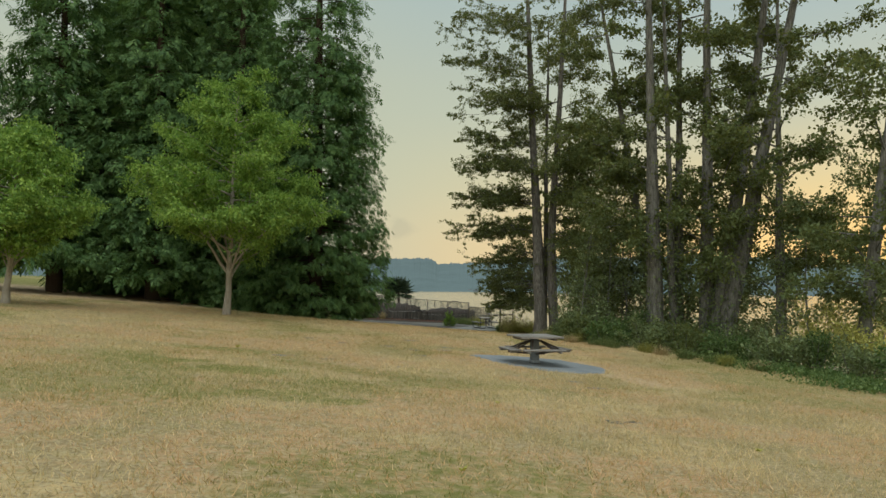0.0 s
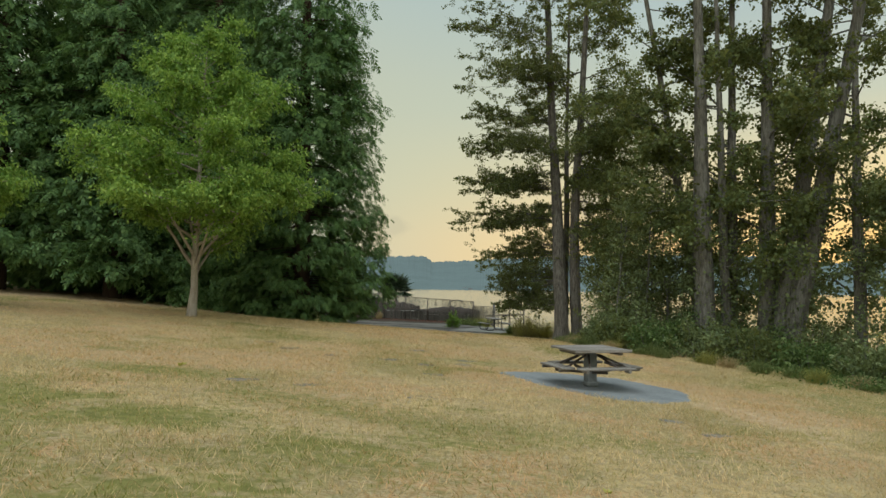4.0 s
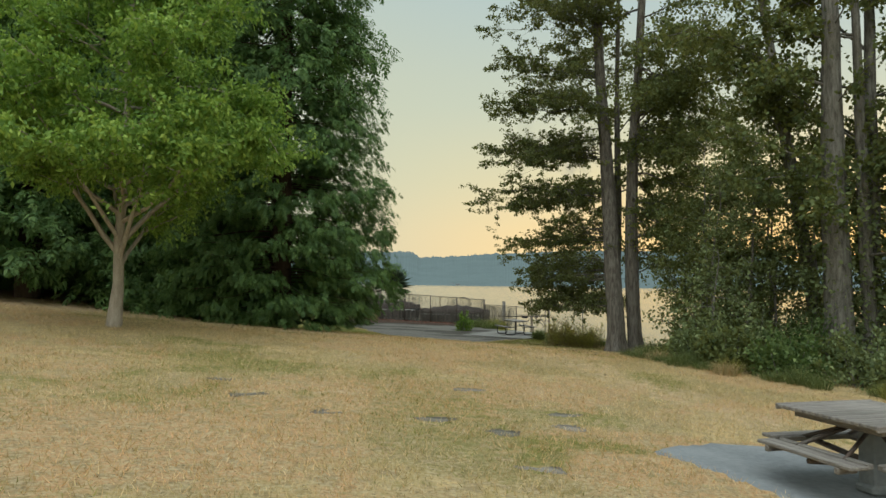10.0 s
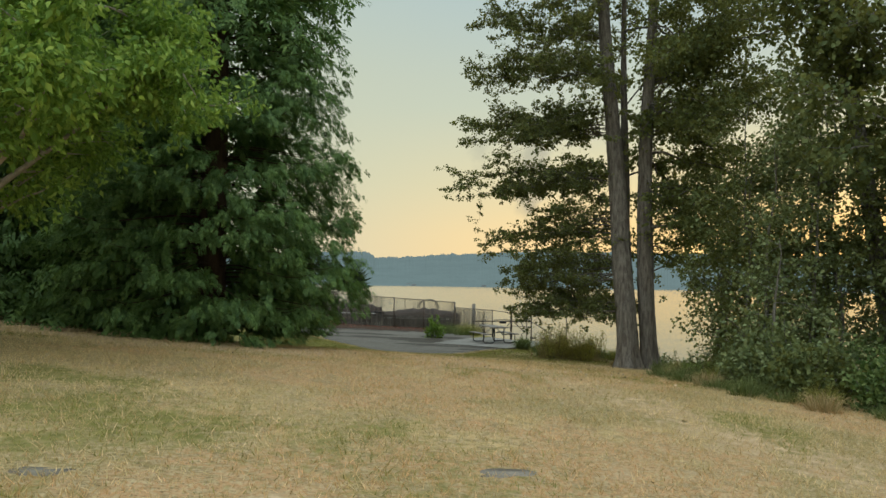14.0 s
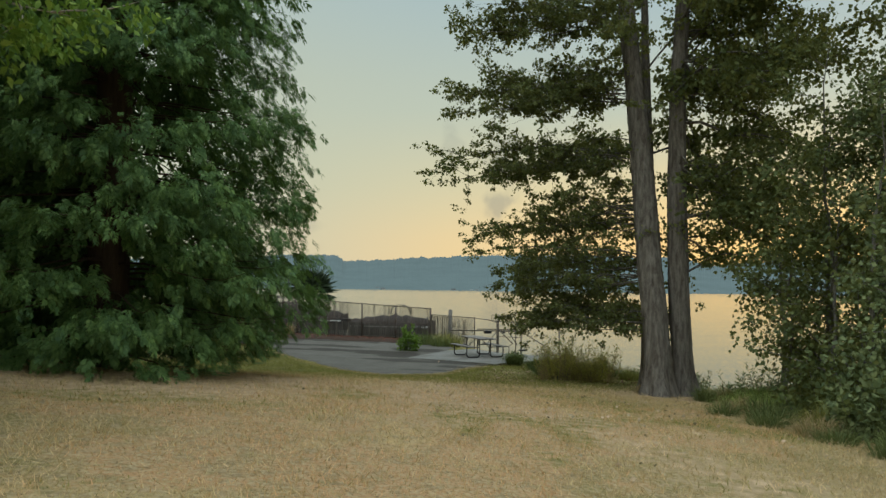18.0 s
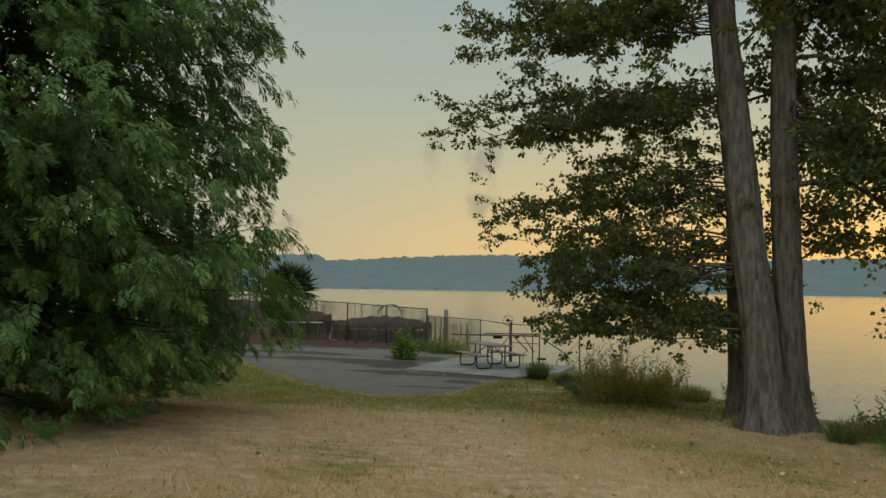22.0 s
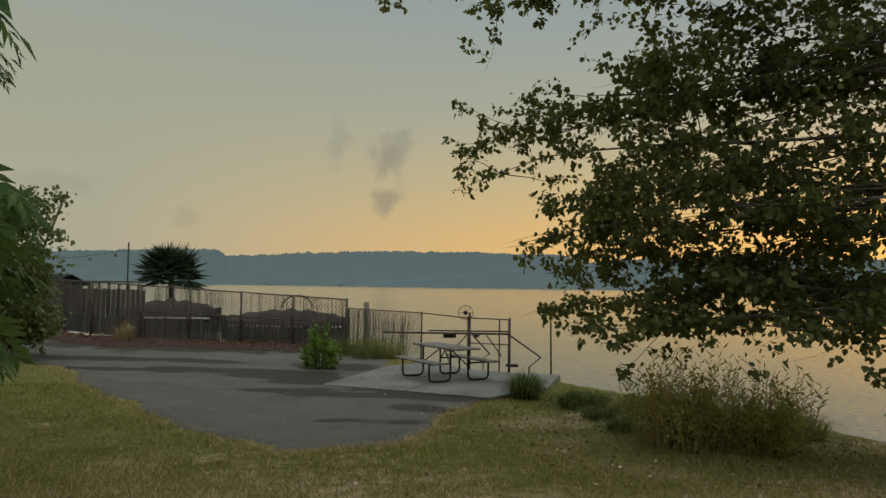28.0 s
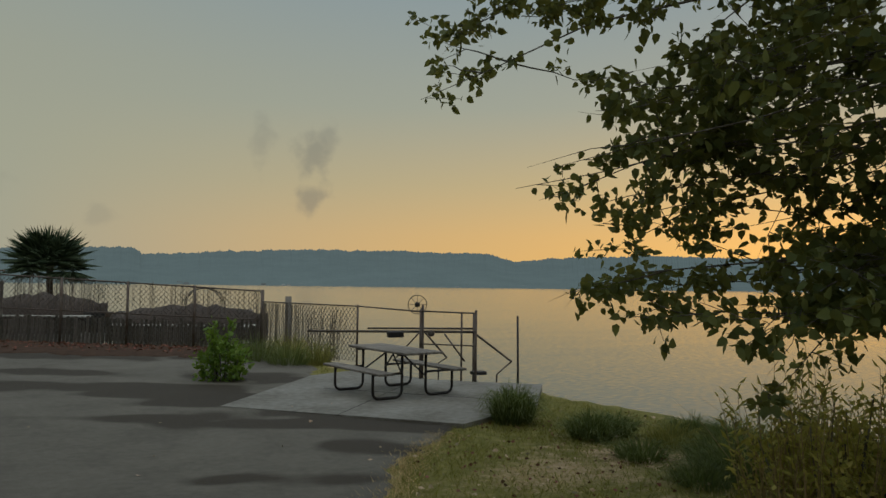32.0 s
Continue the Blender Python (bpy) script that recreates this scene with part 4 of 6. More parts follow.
# ---- bushes and tall grass ----
def bush(name, label, category, x, y, rx, ry, h, n, leaf, material, seed, stems=14, group="", stalks=0, z=None):
    """A leafy shrub: stems from the ground, leaves thick in an uneven shell, with shoots that stick out."""
    rng = np.random.default_rng(seed)
    t = thing(name, label, category, (x, y, zat(x, y) if z is None else z), group=group)
    lines, tips = [], []
    for i in range(stems):
        a = rng.uniform(0, 2 * np.pi)
        r = rng.uniform(0.2, 1.0) ** 0.6
        tip = np.array([math.cos(a) * rx * r, math.sin(a) * ry * r, h * (1.05 - 0.55 * r * r) * rng.uniform(0.55, 1.3)])
        b = np.array([tip[0] * 0.35, tip[1] * 0.35, -0.1])
        mid = (b + tip) / 2 + rng.normal(size=3) * 0.08 * h
        k = np.linspace(0, 1, 6)[:, None]
        pts = b * (1 - k) ** 2 + 2 * mid * k * (1 - k) + tip * k ** 2
        lines.append((pts, 0.006 + 0.012 * h * (1 - np.linspace(0, 1, 6))))
        tips.append(pts)
    tagged(under(tubes("stem_clump", lines, M_BARK, 4), t), kind="stuff")
    per = n // stems
    cs, ds = [], []
    for pts in tips:
        k = 0.15 + 0.85 * rng.uniform(size=per) ** 0.7
        q = np.stack([np.interp(k, np.linspace(0, 1, 6), pts[:, i]) for i in range(3)], -1)
        q += rng.normal(size=(per, 3)) * np.array([rx, ry, h * 0.7]) * 0.17 * (1.1 - 0.5 * k)[:, None]
        q[:, 2] = np.maximum(q[:, 2], 0.02)
        cs.append(q)
        ds.append(rng.normal(size=(per, 3)) + np.array([0, 0, 0.1]))
    c, d = np.concatenate(cs), np.concatenate(ds)
    v, f = leaf_arrays(c, d, leaf * rng.uniform(0.6, 1.25, len(c)), rng, 0.6)
    under(raw("leaves", v, f, material), t)
    if stalks:
        under(blade_object("stalk_clump", rng, stalks, rx * 0.9, ry * 0.9, h * 0.45, h * 1.35, 0.012, M_DRYSTALK, 0.5), t)
        for ob in leafy_stalks(rng, stalks // 3, rx, ry, h * 0.9, h * 1.55, material):
            under(ob, t)
    return t


def blade_object(name, rng, n, rx, ry, lo, hi, width, material, lean, droop=False):
    """Bent blades rising from an oval, each of three quads that taper."""
    a = rng.uniform(0, 2 * np.pi, n)
    r = np.sqrt(rng.uniform(size=n))
    bx, by = np.cos(a) * r * rx, np.sin(a) * r * ry
    hgt = rng.uniform(lo, hi, n)
    la = rng.uniform(0, 2 * np.pi, n)
    le = np.abs(rng.normal(size=n)) * lean * hgt
    ox, oy = np.cos(la) * le + bx * 0.25, np.sin(la) * le + by * 0.25
    wa = la + np.pi / 2 + rng.normal(size=n) * 0.5
    wx, wy = np.cos(wa) * width / 2, np.sin(wa) * width / 2
    vs = []
    for k, w in ((0, 1.0), (0.4, 0.9), (0.75, 0.6), (1.0, 0.05)):
        px, py, pz = bx + ox * k * k, by + oy * k * k, hgt * (k - 0.25 * k * k * (le / hgt)) - 0.03
        if droop:
            px, py, pz = px + bx * k * 1.1, py + by * k * 1.1, hgt * (2.1 * k - (0.95 + 0.75 * r) * k * k) - 0.03
        vs.append(np.stack([px - wx * w, py - wy * w, pz], -1))
        vs.append(np.stack([px + wx * w, py + wy * w, pz], -1))
    v = np.stack(vs, 1).reshape(-1, 3)
    i = np.arange(n)[:, None] * 8
    f = np.concatenate([i + np.array([[0, 1, 3, 2]]), i + np.array([[2, 3, 5, 4]]), i + np.array([[4, 5, 7, 6]])])
    return tagged(raw(name, v, f, material), kind="stuff")


def leafy_stalks(rng, n, rx, ry, lo, hi, material):
    """Thin upright stalks, each with narrow pointed leaves up its length."""
    lines, cs, ds = [], [], []
    for _ in range(n):
        a, r = rng.uniform(0, 2 * np.pi), math.sqrt(rng.uniform())
        p = wander((math.cos(a) * r * rx, math.sin(a) * r * ry, -0.05), (math.cos(a) * 0.18 * r, math.sin(a) * 0.18 * r, 1.0), rng.uniform(lo, hi), 6, 0.07, rng)
        lines.append((p, np.linspace(0.006, 0.002, 7)))
        for q in np.linspace(0.35, 1.0, 11):
            b = rng.uniform(0, 2 * np.pi)
            cs.append(along_line(p, q))
            ds.append((math.cos(b), math.sin(b), rng.uniform(0.2, 1.3)))
    ob = tubes("stalk_clump", lines, M_DRYSTALK, 3)
    v, f = leaf_arrays(np.array(cs), np.array(ds), rng.uniform(0.07, 0.15, len(cs)), rng, 0.2)
    lv = raw("stalk_leaf_clump", v, f, material)
    return tagged(ob, kind="stuff"), tagged(lv, kind="stuff")


M_DRYSTALK = mat("dry_stalks", (0.42, 0.33, 0.17), 0.9, spec=0.1, island=0.4, translucent=(0.3, 0.24, 0.1))
M_TUFT = mat("tuft_grass", (0.135, 0.165, 0.062), 0.8, spec=0.2, island=0.45, translucent=(0.16, 0.2, 0.04))
M_LEAF_BRIGHT = mat("bright_shrub_leaves", (0.13, 0.22, 0.035), 0.55, spec=0.3, island=0.4, translucent=(0.25, 0.36, 0.04))
M_LEAF_GROUND = mat("ground_cover_leaves", (0.13, 0.185, 0.06), 0.65, spec=0.25, island=0.5, translucent=(0.12, 0.2, 0.04))
M_LEAF_YEL = mat("yellowing_leaves", (0.46, 0.45, 0.125), 0.6, spec=0.25, island=0.45, translucent=(0.55, 0.48, 0.09))

SUNNY = "yellow-green leafy bush on the bank"
UG = "dense dark green undergrowth under the poplars"
rb = np.random.default_rng(77)
SPOTS = [(6.9, 33.6, 1.3, 1.2, 1.7), (7.4, 35.3, 1.3, 1.2, 2.3), (8.4, 33.4, 1.2, 1.2, 1.6), (8.6, 36.0, 1.5, 1.3, 3.0), (9.6, 31.6, 1.3, 1.1, 1.3), (10.8, 31.0, 1.4, 1.1, 1.2),
         (12.0, 30.2, 1.4, 1.1, 1.2), (10.2, 34.6, 1.5, 1.4, 2.8), (11.8, 33.9, 1.5, 1.3, 2.2), (12.9, 28.2, 1.2, 1.3, 1.3), (13.2, 31.8, 1.5, 1.4, 1.9), (13.3, 26.2, 1.2, 1.2, 1.3),
         (13.8, 24.2, 1.3, 1.2, 1.3), (14.8, 28.5, 1.5, 1.5, 1.8), (14.6, 22.3, 1.3, 1.3, 1.3), (15.2, 25.6, 1.5, 1.4, 1.7), (15.4, 20.0, 1.4, 1.4, 1.4), (16.5, 29.8, 1.7, 1.5, 2.0),
         (16.3, 22.5, 1.5, 1.5, 1.6), (8.2, 38.0, 1.2, 1.2, 1.6), (9.4, 38.4, 1.3, 1.2, 2.0),
         (5.7, 33.4, 0.8, 0.9, 0.9), (6.1, 31.9, 0.9, 0.9, 1.0), (7.0, 30.7, 1.0, 0.9, 1.0), (8.3, 29.8, 1.1, 0.9, 1.1), (9.6, 28.9, 1.2, 0.9, 1.1), (10.9, 27.6, 1.2, 1.0, 1.1), (11.9, 25.9, 1.1, 1.1, 1.1), (5.9, 35.0, 0.8, 0.8, 0.9)]
for i, (x, y, rx, ry, h) in enumerate(SPOTS):
    sunny = i in (13, 15, 17)
    bush("undergrowth_bush", SUNNY if sunny else UG, "bush", x, y, rx, ry, h, 2600, 0.12, M_LEAF_YEL if sunny else (M_LEAF_BUSH, M_LEAF_POP, M_LEAF_GROUND)[i % 3], 100 + i, 16, "undergrowth on the bank", z=min(zat(x, y), -0.7) if x < bank(y) else -1.15)
# leafy saplings hung with creeper between the trunks
for i, (x, y, h, r) in enumerate(((7.9, 34.8, 6.5, 1.3), (8.9, 35.2, 7.5, 1.3), (9.4, 34.0, 5.5, 1.1), (6.9, 35.2, 6.0, 1.3), (7.3, 36.8, 7.5, 1.5), (6.5, 34.0, 3.4, 1.0), (8.0, 39.2, 6.0, 1.4), (11.2, 33.6, 5.0, 1.2), (12.8, 32.8, 5.0, 1.3), (15.2, 30.2, 7.0, 1.9), (17.5, 27.0, 8.0, 2.2), (18.5, 31.5, 9.0, 2.4), (14.0, 34.5, 7.5, 1.8), (6.7, 37.6, 3.6, 1.2), (7.6, 37.4, 6.5, 1.5), (8.6, 37.0, 7.5, 1.6), (7.0, 36.2, 4.5, 1.3), (8.2, 35.6, 8.0, 1.5), (9.2, 36.4, 8.5, 1.6))):
    lm = random_limbs(int(h * 3), 0.12, 0.97, r * 0.7, r * 1.35, 300 + i, (0, 45))
    broadleaf("sapling_tree", "leafy sapling draped in creeper between poplar trunks", (x, y, max(zat(x, y), -1.4)), stem((0.2, 0.2, h), seed=300 + i), 0.06, lm, M_LEAF_POP if i % 3 == 1 else M_LEAF_BUSH, M_BARK,
              leaf=0.10 if y > 33.9 and x < 10 else 0.125, twigs=4.6 if y > 33.9 and x < 10 else 4, per_twig=10, twig_len=0.7, seed=300 + i, group="saplings on the bank", sides=6)

# grasses and weeds by the nearest poplars and the slab
bush("reed_bush", "tall tangled weeds with dry stalks beside the poplar", "bush", 4.2, 44.9, 0.70, 0.65, 0.93, 4000, 0.062, M_LEAF_YEL, 401, 26, stalks=190)
bush("reed_bush", "tall tangled weeds with dry stalks above the water", "bush", 5.2, 44.5, 0.66, 0.6, 0.75, 3500, 0.062, M_LEAF_YEL, 402, 24, stalks=180)
bush("reed_bush", "low green weeds on the bank", "bush", 6.9, 42.8, 1.0, 0.9, 0.5, 1500, 0.07, M_LEAF_GROUND, 403, 14, stalks=120)
bush("reed_bush", "low green weeds on the bank", "bush", 7.6, 39.6, 0.9, 1.0, 0.6, 1500, 0.07, M_LEAF_GROUND, 404, 14, stalks=120)
bush("reed_bush", "low green weeds on the bank", "bush", 7.4, 37.0, 0.9, 1.0, 0.7, 1500, 0.08, M_LEAF_BUSH, 405, 14, stalks=160)
bush("broadleaf_shrub", "small bright green shrub growing through the asphalt", "shrub", 0.5, 55.2, 0.48, 0.48, 0.95, 900, 0.13, M_LEAF_BRIGHT, 406, 12)
lm = random_limbs(40, 0.03, 0.97, 1.0, 1.9, 407, (-5, 50))
broadleaf("hedge_tree", "small leafy tree beside the fence", (-7.5, 57.6, zat(-7.5, 57.6)), stem((0.1, 0, 3.8), seed=407), 0.07, lm, M_LEAF_BUSH, M_BARK, leaf=0.14, twigs=8, per_twig=11, twig_len=0.6, seed=407)


def tuft(x, y, r, h, n, seed, material, label, z=None):
    t = thing("grass_tuft", label, "grass tuft", (x, y, zat(x, y) if z is None else z), group="grass tufts")
    rng = np.random.default_rng(seed)
    under(blade_object("blade_clump", rng, n, r * 0.55, r * 0.55, h * 0.35, h, 0.009, material, 0.5, True), t)
    return t


for i, (x, y, r, h, n) in enumerate(((4.0, 49.9, 0.42, 0.68, 1400), (4.45, 48.6, 0.40, 0.46, 1100), (4.95, 48.75, 0.36, 0.40, 700), (5.7, 48.2, 0.4, 0.42, 700), (4.7, 46.5, 0.4, 0.4, 600), (5.3, 46.9, 0.45, 0.4, 600), (6.3, 47.0, 0.5, 0.35, 500), (6.9, 46.0, 0.5, 0.4, 400))):
    tuft(x, y, r, h, n, 420 + i, M_TUFT, "dark green tuft of long drooping grass")
for i, (x, y, r, h) in enumerate(((6.0, 39.4, 0.35, 0.5), (6.7, 39.9, 0.3, 0.45), (5.2, 41.0, 0.3, 0.35), (6.5, 38.6, 0.45, 0.45), (7.0, 37.8, 0.4, 0.5), (6.9, 36.4, 0.45, 0.55), (7.3, 35.2, 0.4, 0.6), (6.4, 35.6, 0.3, 0.4))):
    tuft(x, y, r, h, 260, 450 + i, M_DRYSTALK if i % 3 else M_TUFT, "dry tan grass standing round the poplar trunks" if i % 3 else "green grass standing round the poplar trunks")
for i, (x, y) in enumerate(((7.0, 39.8), (7.3, 38.6), (6.7, 37.3), (6.3, 36.2), (7.7, 39.2))):
    tuft(x, y, 0.5, 0.5, 420, 470 + i, M_GREENGRASS, "bright green grass on the bank beside the poplars")
for i in range(26):
    y = 24.0 + 0.5 * i
    x = float(np.interp(y, (24, 26, 27.5, 28.8, 29.8, 30.8, 32, 33.5, 36.5), (10.6, 9.5, 8.4, 7.3, 6.2, 5.5, 5.0, 4.8, 5.0))) + 0.35 * math.sin(i * 2.3)
    tuft(x, y, 0.42, 0.34 + 0.12 * (i % 3), 300, 480 + i, (M_TUFT, M_DRYSTALK, M_GREENGRASS)[i % 3 if i % 6 < 3 else 0], ("dark green grass", "dry tan grass", "green grass")[i % 3 if i % 6 < 3 else 0] + " standing at the edge of the undergrowth")
M_LUSH = mat("lush_bank_grass", (0.23, 0.30, 0.075), 0.8, spec=0.15, island=0.45, translucent=(0.34, 0.42, 0.08))
for i, (x, y) in enumerate(((6.9, 40.2), (7.4, 39.5), (7.0, 38.8), (6.4, 38.3), (6.7, 37.5), (7.7, 38.7), (5.9, 37.6), (7.9, 40.3), (6.2, 36.7))):
    tuft(x, y, 0.55, 0.42 + 0.08 * (i % 3), 620, 560 + i, M_LUSH, "lush bright green grass on the bank beside the poplars")
# weeds on the bank between the slab and the tall bush
for i, (x, y, r, h) in enumerate(((5.2, 47.9, 0.45, 0.38), (5.0, 47.0, 0.45, 0.38), (4.6, 46.3, 0.5, 0.38), (5.6, 46.8, 0.5, 0.42), (4.3, 47.4, 0.4, 0.32), (5.9, 47.6, 0.5, 0.5), (5.0, 45.7, 0.5, 0.5), (6.1, 46.0, 0.5, 0.6), (4.1, 46.2, 0.4, 0.3), (6.6, 45.3, 0.5, 0.5))):
    tuft(x, y, r, h, 520, 520 + i, M_TUFT if i % 3 else M_GREENGRASS, "dense green weeds and grass on the bank by the slab")
tuft(-5.3, 63.6, 0.35, 0.9, 260, 440, M_DRYSTALK, "dry tan weeds standing at the fence")
for i, (x, y, r, h) in enumerate(((2.2, 57.6, 0.7, 0.7), (2.9, 57.9, 0.6, 0.75), (1.6, 58.6, 0.8, 0.8), (2.5, 59.3, 0.7, 0.8), (1.2, 59.9, 0.7, 0.6))):
    tuft(x, y, r, h, 420, 430 + i, M_GREENGRASS if i % 2 else M_TUFT, "tall green grass growing along the fence")


# ---- paved ground ----
def sheet(name, outline, lift, thick, material, label, category, z=None):
    """A paved slab with an outline on the plan, lying on the ground or level at z."""
    bm = bmesh.new()
    vs = [bm.verts.new((x, y, (zat(x, y) if z is None else z) + lift)) for x, y in outline]
    face = bm.faces.new(vs)
    bm.normal_update()
    if face.normal.z < 0:
        face.normal_flip()
    ret = bmesh.ops.extrude_face_region(bm, geom=[face])
    for vtx in [e for e in ret["geom"] if isinstance(e, bmesh.types.BMVert)]:
        vtx.co.z -= thick
    bmesh.ops.recalc_face_normals(bm, faces=bm.faces[:])
    ob = part(name, bm, material)
    return tagged(ob, label, category, kind="structure")


def inside(px, py, poly):
    res = np.zeros(np.shape(px), dtype=bool)
    n = len(poly)
    for i in range(n):
        (x1, y1), (x2, y2) = poly[i], poly[(i + 1) % n]
        cross = ((y1 > py) != (y2 > py)) & (px < (x2 - x1) * (py - y1) / (y2 - y1 + 1e-12) + x1)
        res ^= cross
    return res


def draped(name, outline, lift, step, material, label, category, ragged=0.12, seed=1):
    """A thin crust on the ground, cut out with a ragged edge and with its own low relief."""
    rng = np.random.default_rng(seed)
    xs, ys = [p[0] for p in outline], [p[1] for p in outline]
    ax, ay = np.arange(min(xs) - 0.3, max(xs) + 0.3, step), np.arange(min(ys) - 0.3, max(ys) + 0.3, step)
    X, Y = np.meshgrid(ax, ay, indexing="ij")
    wx = X + (patchy(X, Y, 0.9, seed + 20) - 0.5) * ragged * 3 + (patchy(X, Y, 0.25, seed + 21) - 0.5) * ragged
    wy = Y + (patchy(X, Y, 0.9, seed + 22) - 0.5) * ragged * 3 + (patchy(X, Y, 0.25, seed + 23) - 0.5) * ragged
    keep = inside(wx, wy, outline)
    Z = ground_z(X, Y) + lift + (patchy(X, Y, 0.6, seed + 24) - 0.5) * 0.015
    Z = np.where(keep, Z, ground_z(X, Y) - 0.04)
    n, m = X.shape
    i, j = np.meshgrid(np.arange(n - 1), np.arange(m - 1), indexing="ij")
    q = (i * m + j).ravel()
    any_in = (keep[:-1, :-1] | keep[1:, :-1] | keep[1:, 1:] | keep[:-1, 1:]).ravel()
    q = q[any_in]
    f = np.stack([q, q + m, q + m + 1, q + 1], -1)
    used = np.unique(f)
    back = np.zeros(n * m, dtype=int)
    back[used] = np.arange(len(used))
    ob = raw(name, np.stack([X, Y, Z], -1).reshape(-1, 3)[used], back[f], material, True)
    return tagged(ob, label, category, kind="structure")


ASPHALT = [(-1.1, 45.2), (0.45, 45.7), (1.2, 46.8), (1.85, 48.3), (2.8, 49.5), (3.3, 49.9), (0.5, 52.4), (2.4, 55.6), (2.8, 57.0), (2.0, 61.4), (-8.0, 66.2), (-9.5, 61.0), (-5.9, 56.2), (-4.3, 52.0), (-2.7, 48.35)]
asphalt = draped("asphalt", ASPHALT, 0.03, 0.12, M_ASPHALT, "old cracked dark asphalt with dirt on it", "asphalt", 0.14, 3)
DIRT = [(0.9, 50.6, 1.5, 0.45), (2.4, 49.9, 1.0, 0.35), (-0.2, 53.4, 1.8, 0.35), (1.6, 48.9, 0.6, 0.5), (0.2, 47.6, 0.9, 0.25), (-3.9, 55.2, 1.8, 0.3),
        (-1.8, 54.7, 3.2, 0.55), (1.9, 51.0, 1.9, 0.5), (-0.8, 51.4, 1.4, 0.3), (1.2, 55.4, 1.2, 0.9), (-4.5, 57.5, 3.0, 0.5), (0.6, 52.4, 1.5, 0.4), (-3.5, 60.5, 5.0, 0.8)]
ac = np.array([v.co[:] for v in asphalt.data.vertices])
stain = np.zeros(len(ac))
for cx, cy, rx, ry in DIRT:
    u, w = ac[:, 0] - cx, ac[:, 1] - cy + 0.28 * (ac[:, 0] - cx)
    stain = np.maximum(stain, np.exp(-(u / rx) ** 2 - (w / ry) ** 2))
stain = np.clip(stain * (0.35 + 1.1 * patchy(ac[:, 0], ac[:, 1], 0.5, 71)) + 0.3 * patchy(ac[:, 0], ac[:, 1], 0.7, 72) - 0.14, 0, 1)
asphalt.data.attributes.new("dirt", "FLOAT", "POINT").data.foreach_set("value", stain.astype(np.float32))
an, al = M_ASPHALT.node_tree.nodes, M_ASPHALT.node_tree.links
base_in = an["Principled BSDF"].inputs["Base Color"]
clean = base_in.links[0].from_socket
am, aa, ax, ar = an.new("ShaderNodeMix"), an.new("ShaderNodeAttribute"), an.new("ShaderNodeTexNoise"), an.new("ShaderNodeMath")
am.data_type, aa.attribute_name, ar.operation = "RGBA", "dirt", "MULTIPLY_ADD"
ax.inputs["Scale"].default_value, ax.inputs["Detail"].default_value = 9.0, 6.0
ar.inputs[1].default_value = 1.2
ash = an.new("ShaderNodeMapRange")
ash.inputs[1].default_value, ash.inputs[2].default_value = 0.78, 1.02
al.new(ax.outputs["Fac"], ar.inputs[0])
al.new(aa.outputs["Fac"], ar.inputs[2])
al.new(ar.outputs[0], ash.inputs[0])
al.new(ash.outputs[0], am.inputs[0])
al.new(clean, am.inputs[6])
am.inputs[7].default_value = (0.045, 0.035, 0.024, 1)
al.new(am.outputs[2], base_in)
M_CRACK = mat("crack_filling", (0.035, 0.032, 0.03), 0.95, spec=0.1, noise_scale=6.0)
M_LEAFBED = mat("leaf_mould", (0.095, 0.058, 0.04), 0.95, spec=0.1, noise_scale=4.0, dark=(0.045, 0.03, 0.022), bump=1.0, bump_scale=16.0)
draped("leaf_bed", [(2.0, 61.4), (-8.6, 66.3), (-9.3, 63.4), (-4.0, 60.9), (0.4, 59.4)], 0.05, 0.1, M_LEAFBED, "bed of red-brown rotting leaves along the fence", "leaf litter", 0.35, 60)
SLAB_Z = -1.36
SLAB = [(0.2, 52.2), (3.15, 49.7), (4.9, 50.8), (6.2, 52.85), (5.1, 53.6), (4.4, 54.2), (3.5, 56.2), (2.3, 55.5)]
sheet("slab", SLAB, 0.045, 1.3, M_CONCRETE, "cracked pale concrete slab at the seawall", "concrete slab", z=SLAB_Z)
PAD = [(0.8, 21.7), (1.4, 20.3), (2.6, 18.7), (3.6, 18.6), (4.3, 19.3), (4.6, 20.8), (3.5, 22.2), (1.9, 22.5)]
draped("table_pad", PAD, 0.025, 0.1, M_PAD, "bluish concrete pad under the pedestal table", "concrete pad", 0.08, 5)

# joints cut across the slab
for p, q in (((1.7, 50.9), (3.9, 53.9)), ((2.1, 53.6), (4.6, 51.4))):
    ob = tubes("slab_joint", [([(*p, SLAB_Z + 0.043), (*q, SLAB_Z + 0.043)], [0.006, 0.006])], M_CRACK, 4)
    tagged(ob, "dark joint across the concrete slab", "joint", kind="structure")
M_STONE = mat("flat_grey_stone", (0.25, 0.225, 0.18), 0.9, spec=0.2, noise_scale=3.0, bump=0.4, bump_scale=25.0, obj_random=0.2)
STONES = [(-0.72, 20.5), (-3.05, 22.6), (-4.3, 23.4), (-2.8, 17.4), (-3.87, 17.4), (-4.93, 24.5), (-1.14, 25.2), (2.6, 10.6), (3.0, 16.5), (1.7, 16.85), (3.2, 15.5), (-0.85, 16.9), (-1.7, 22.6), (0.1, 23.6), (0.0, 22.7), (-0.9, 22.1)]
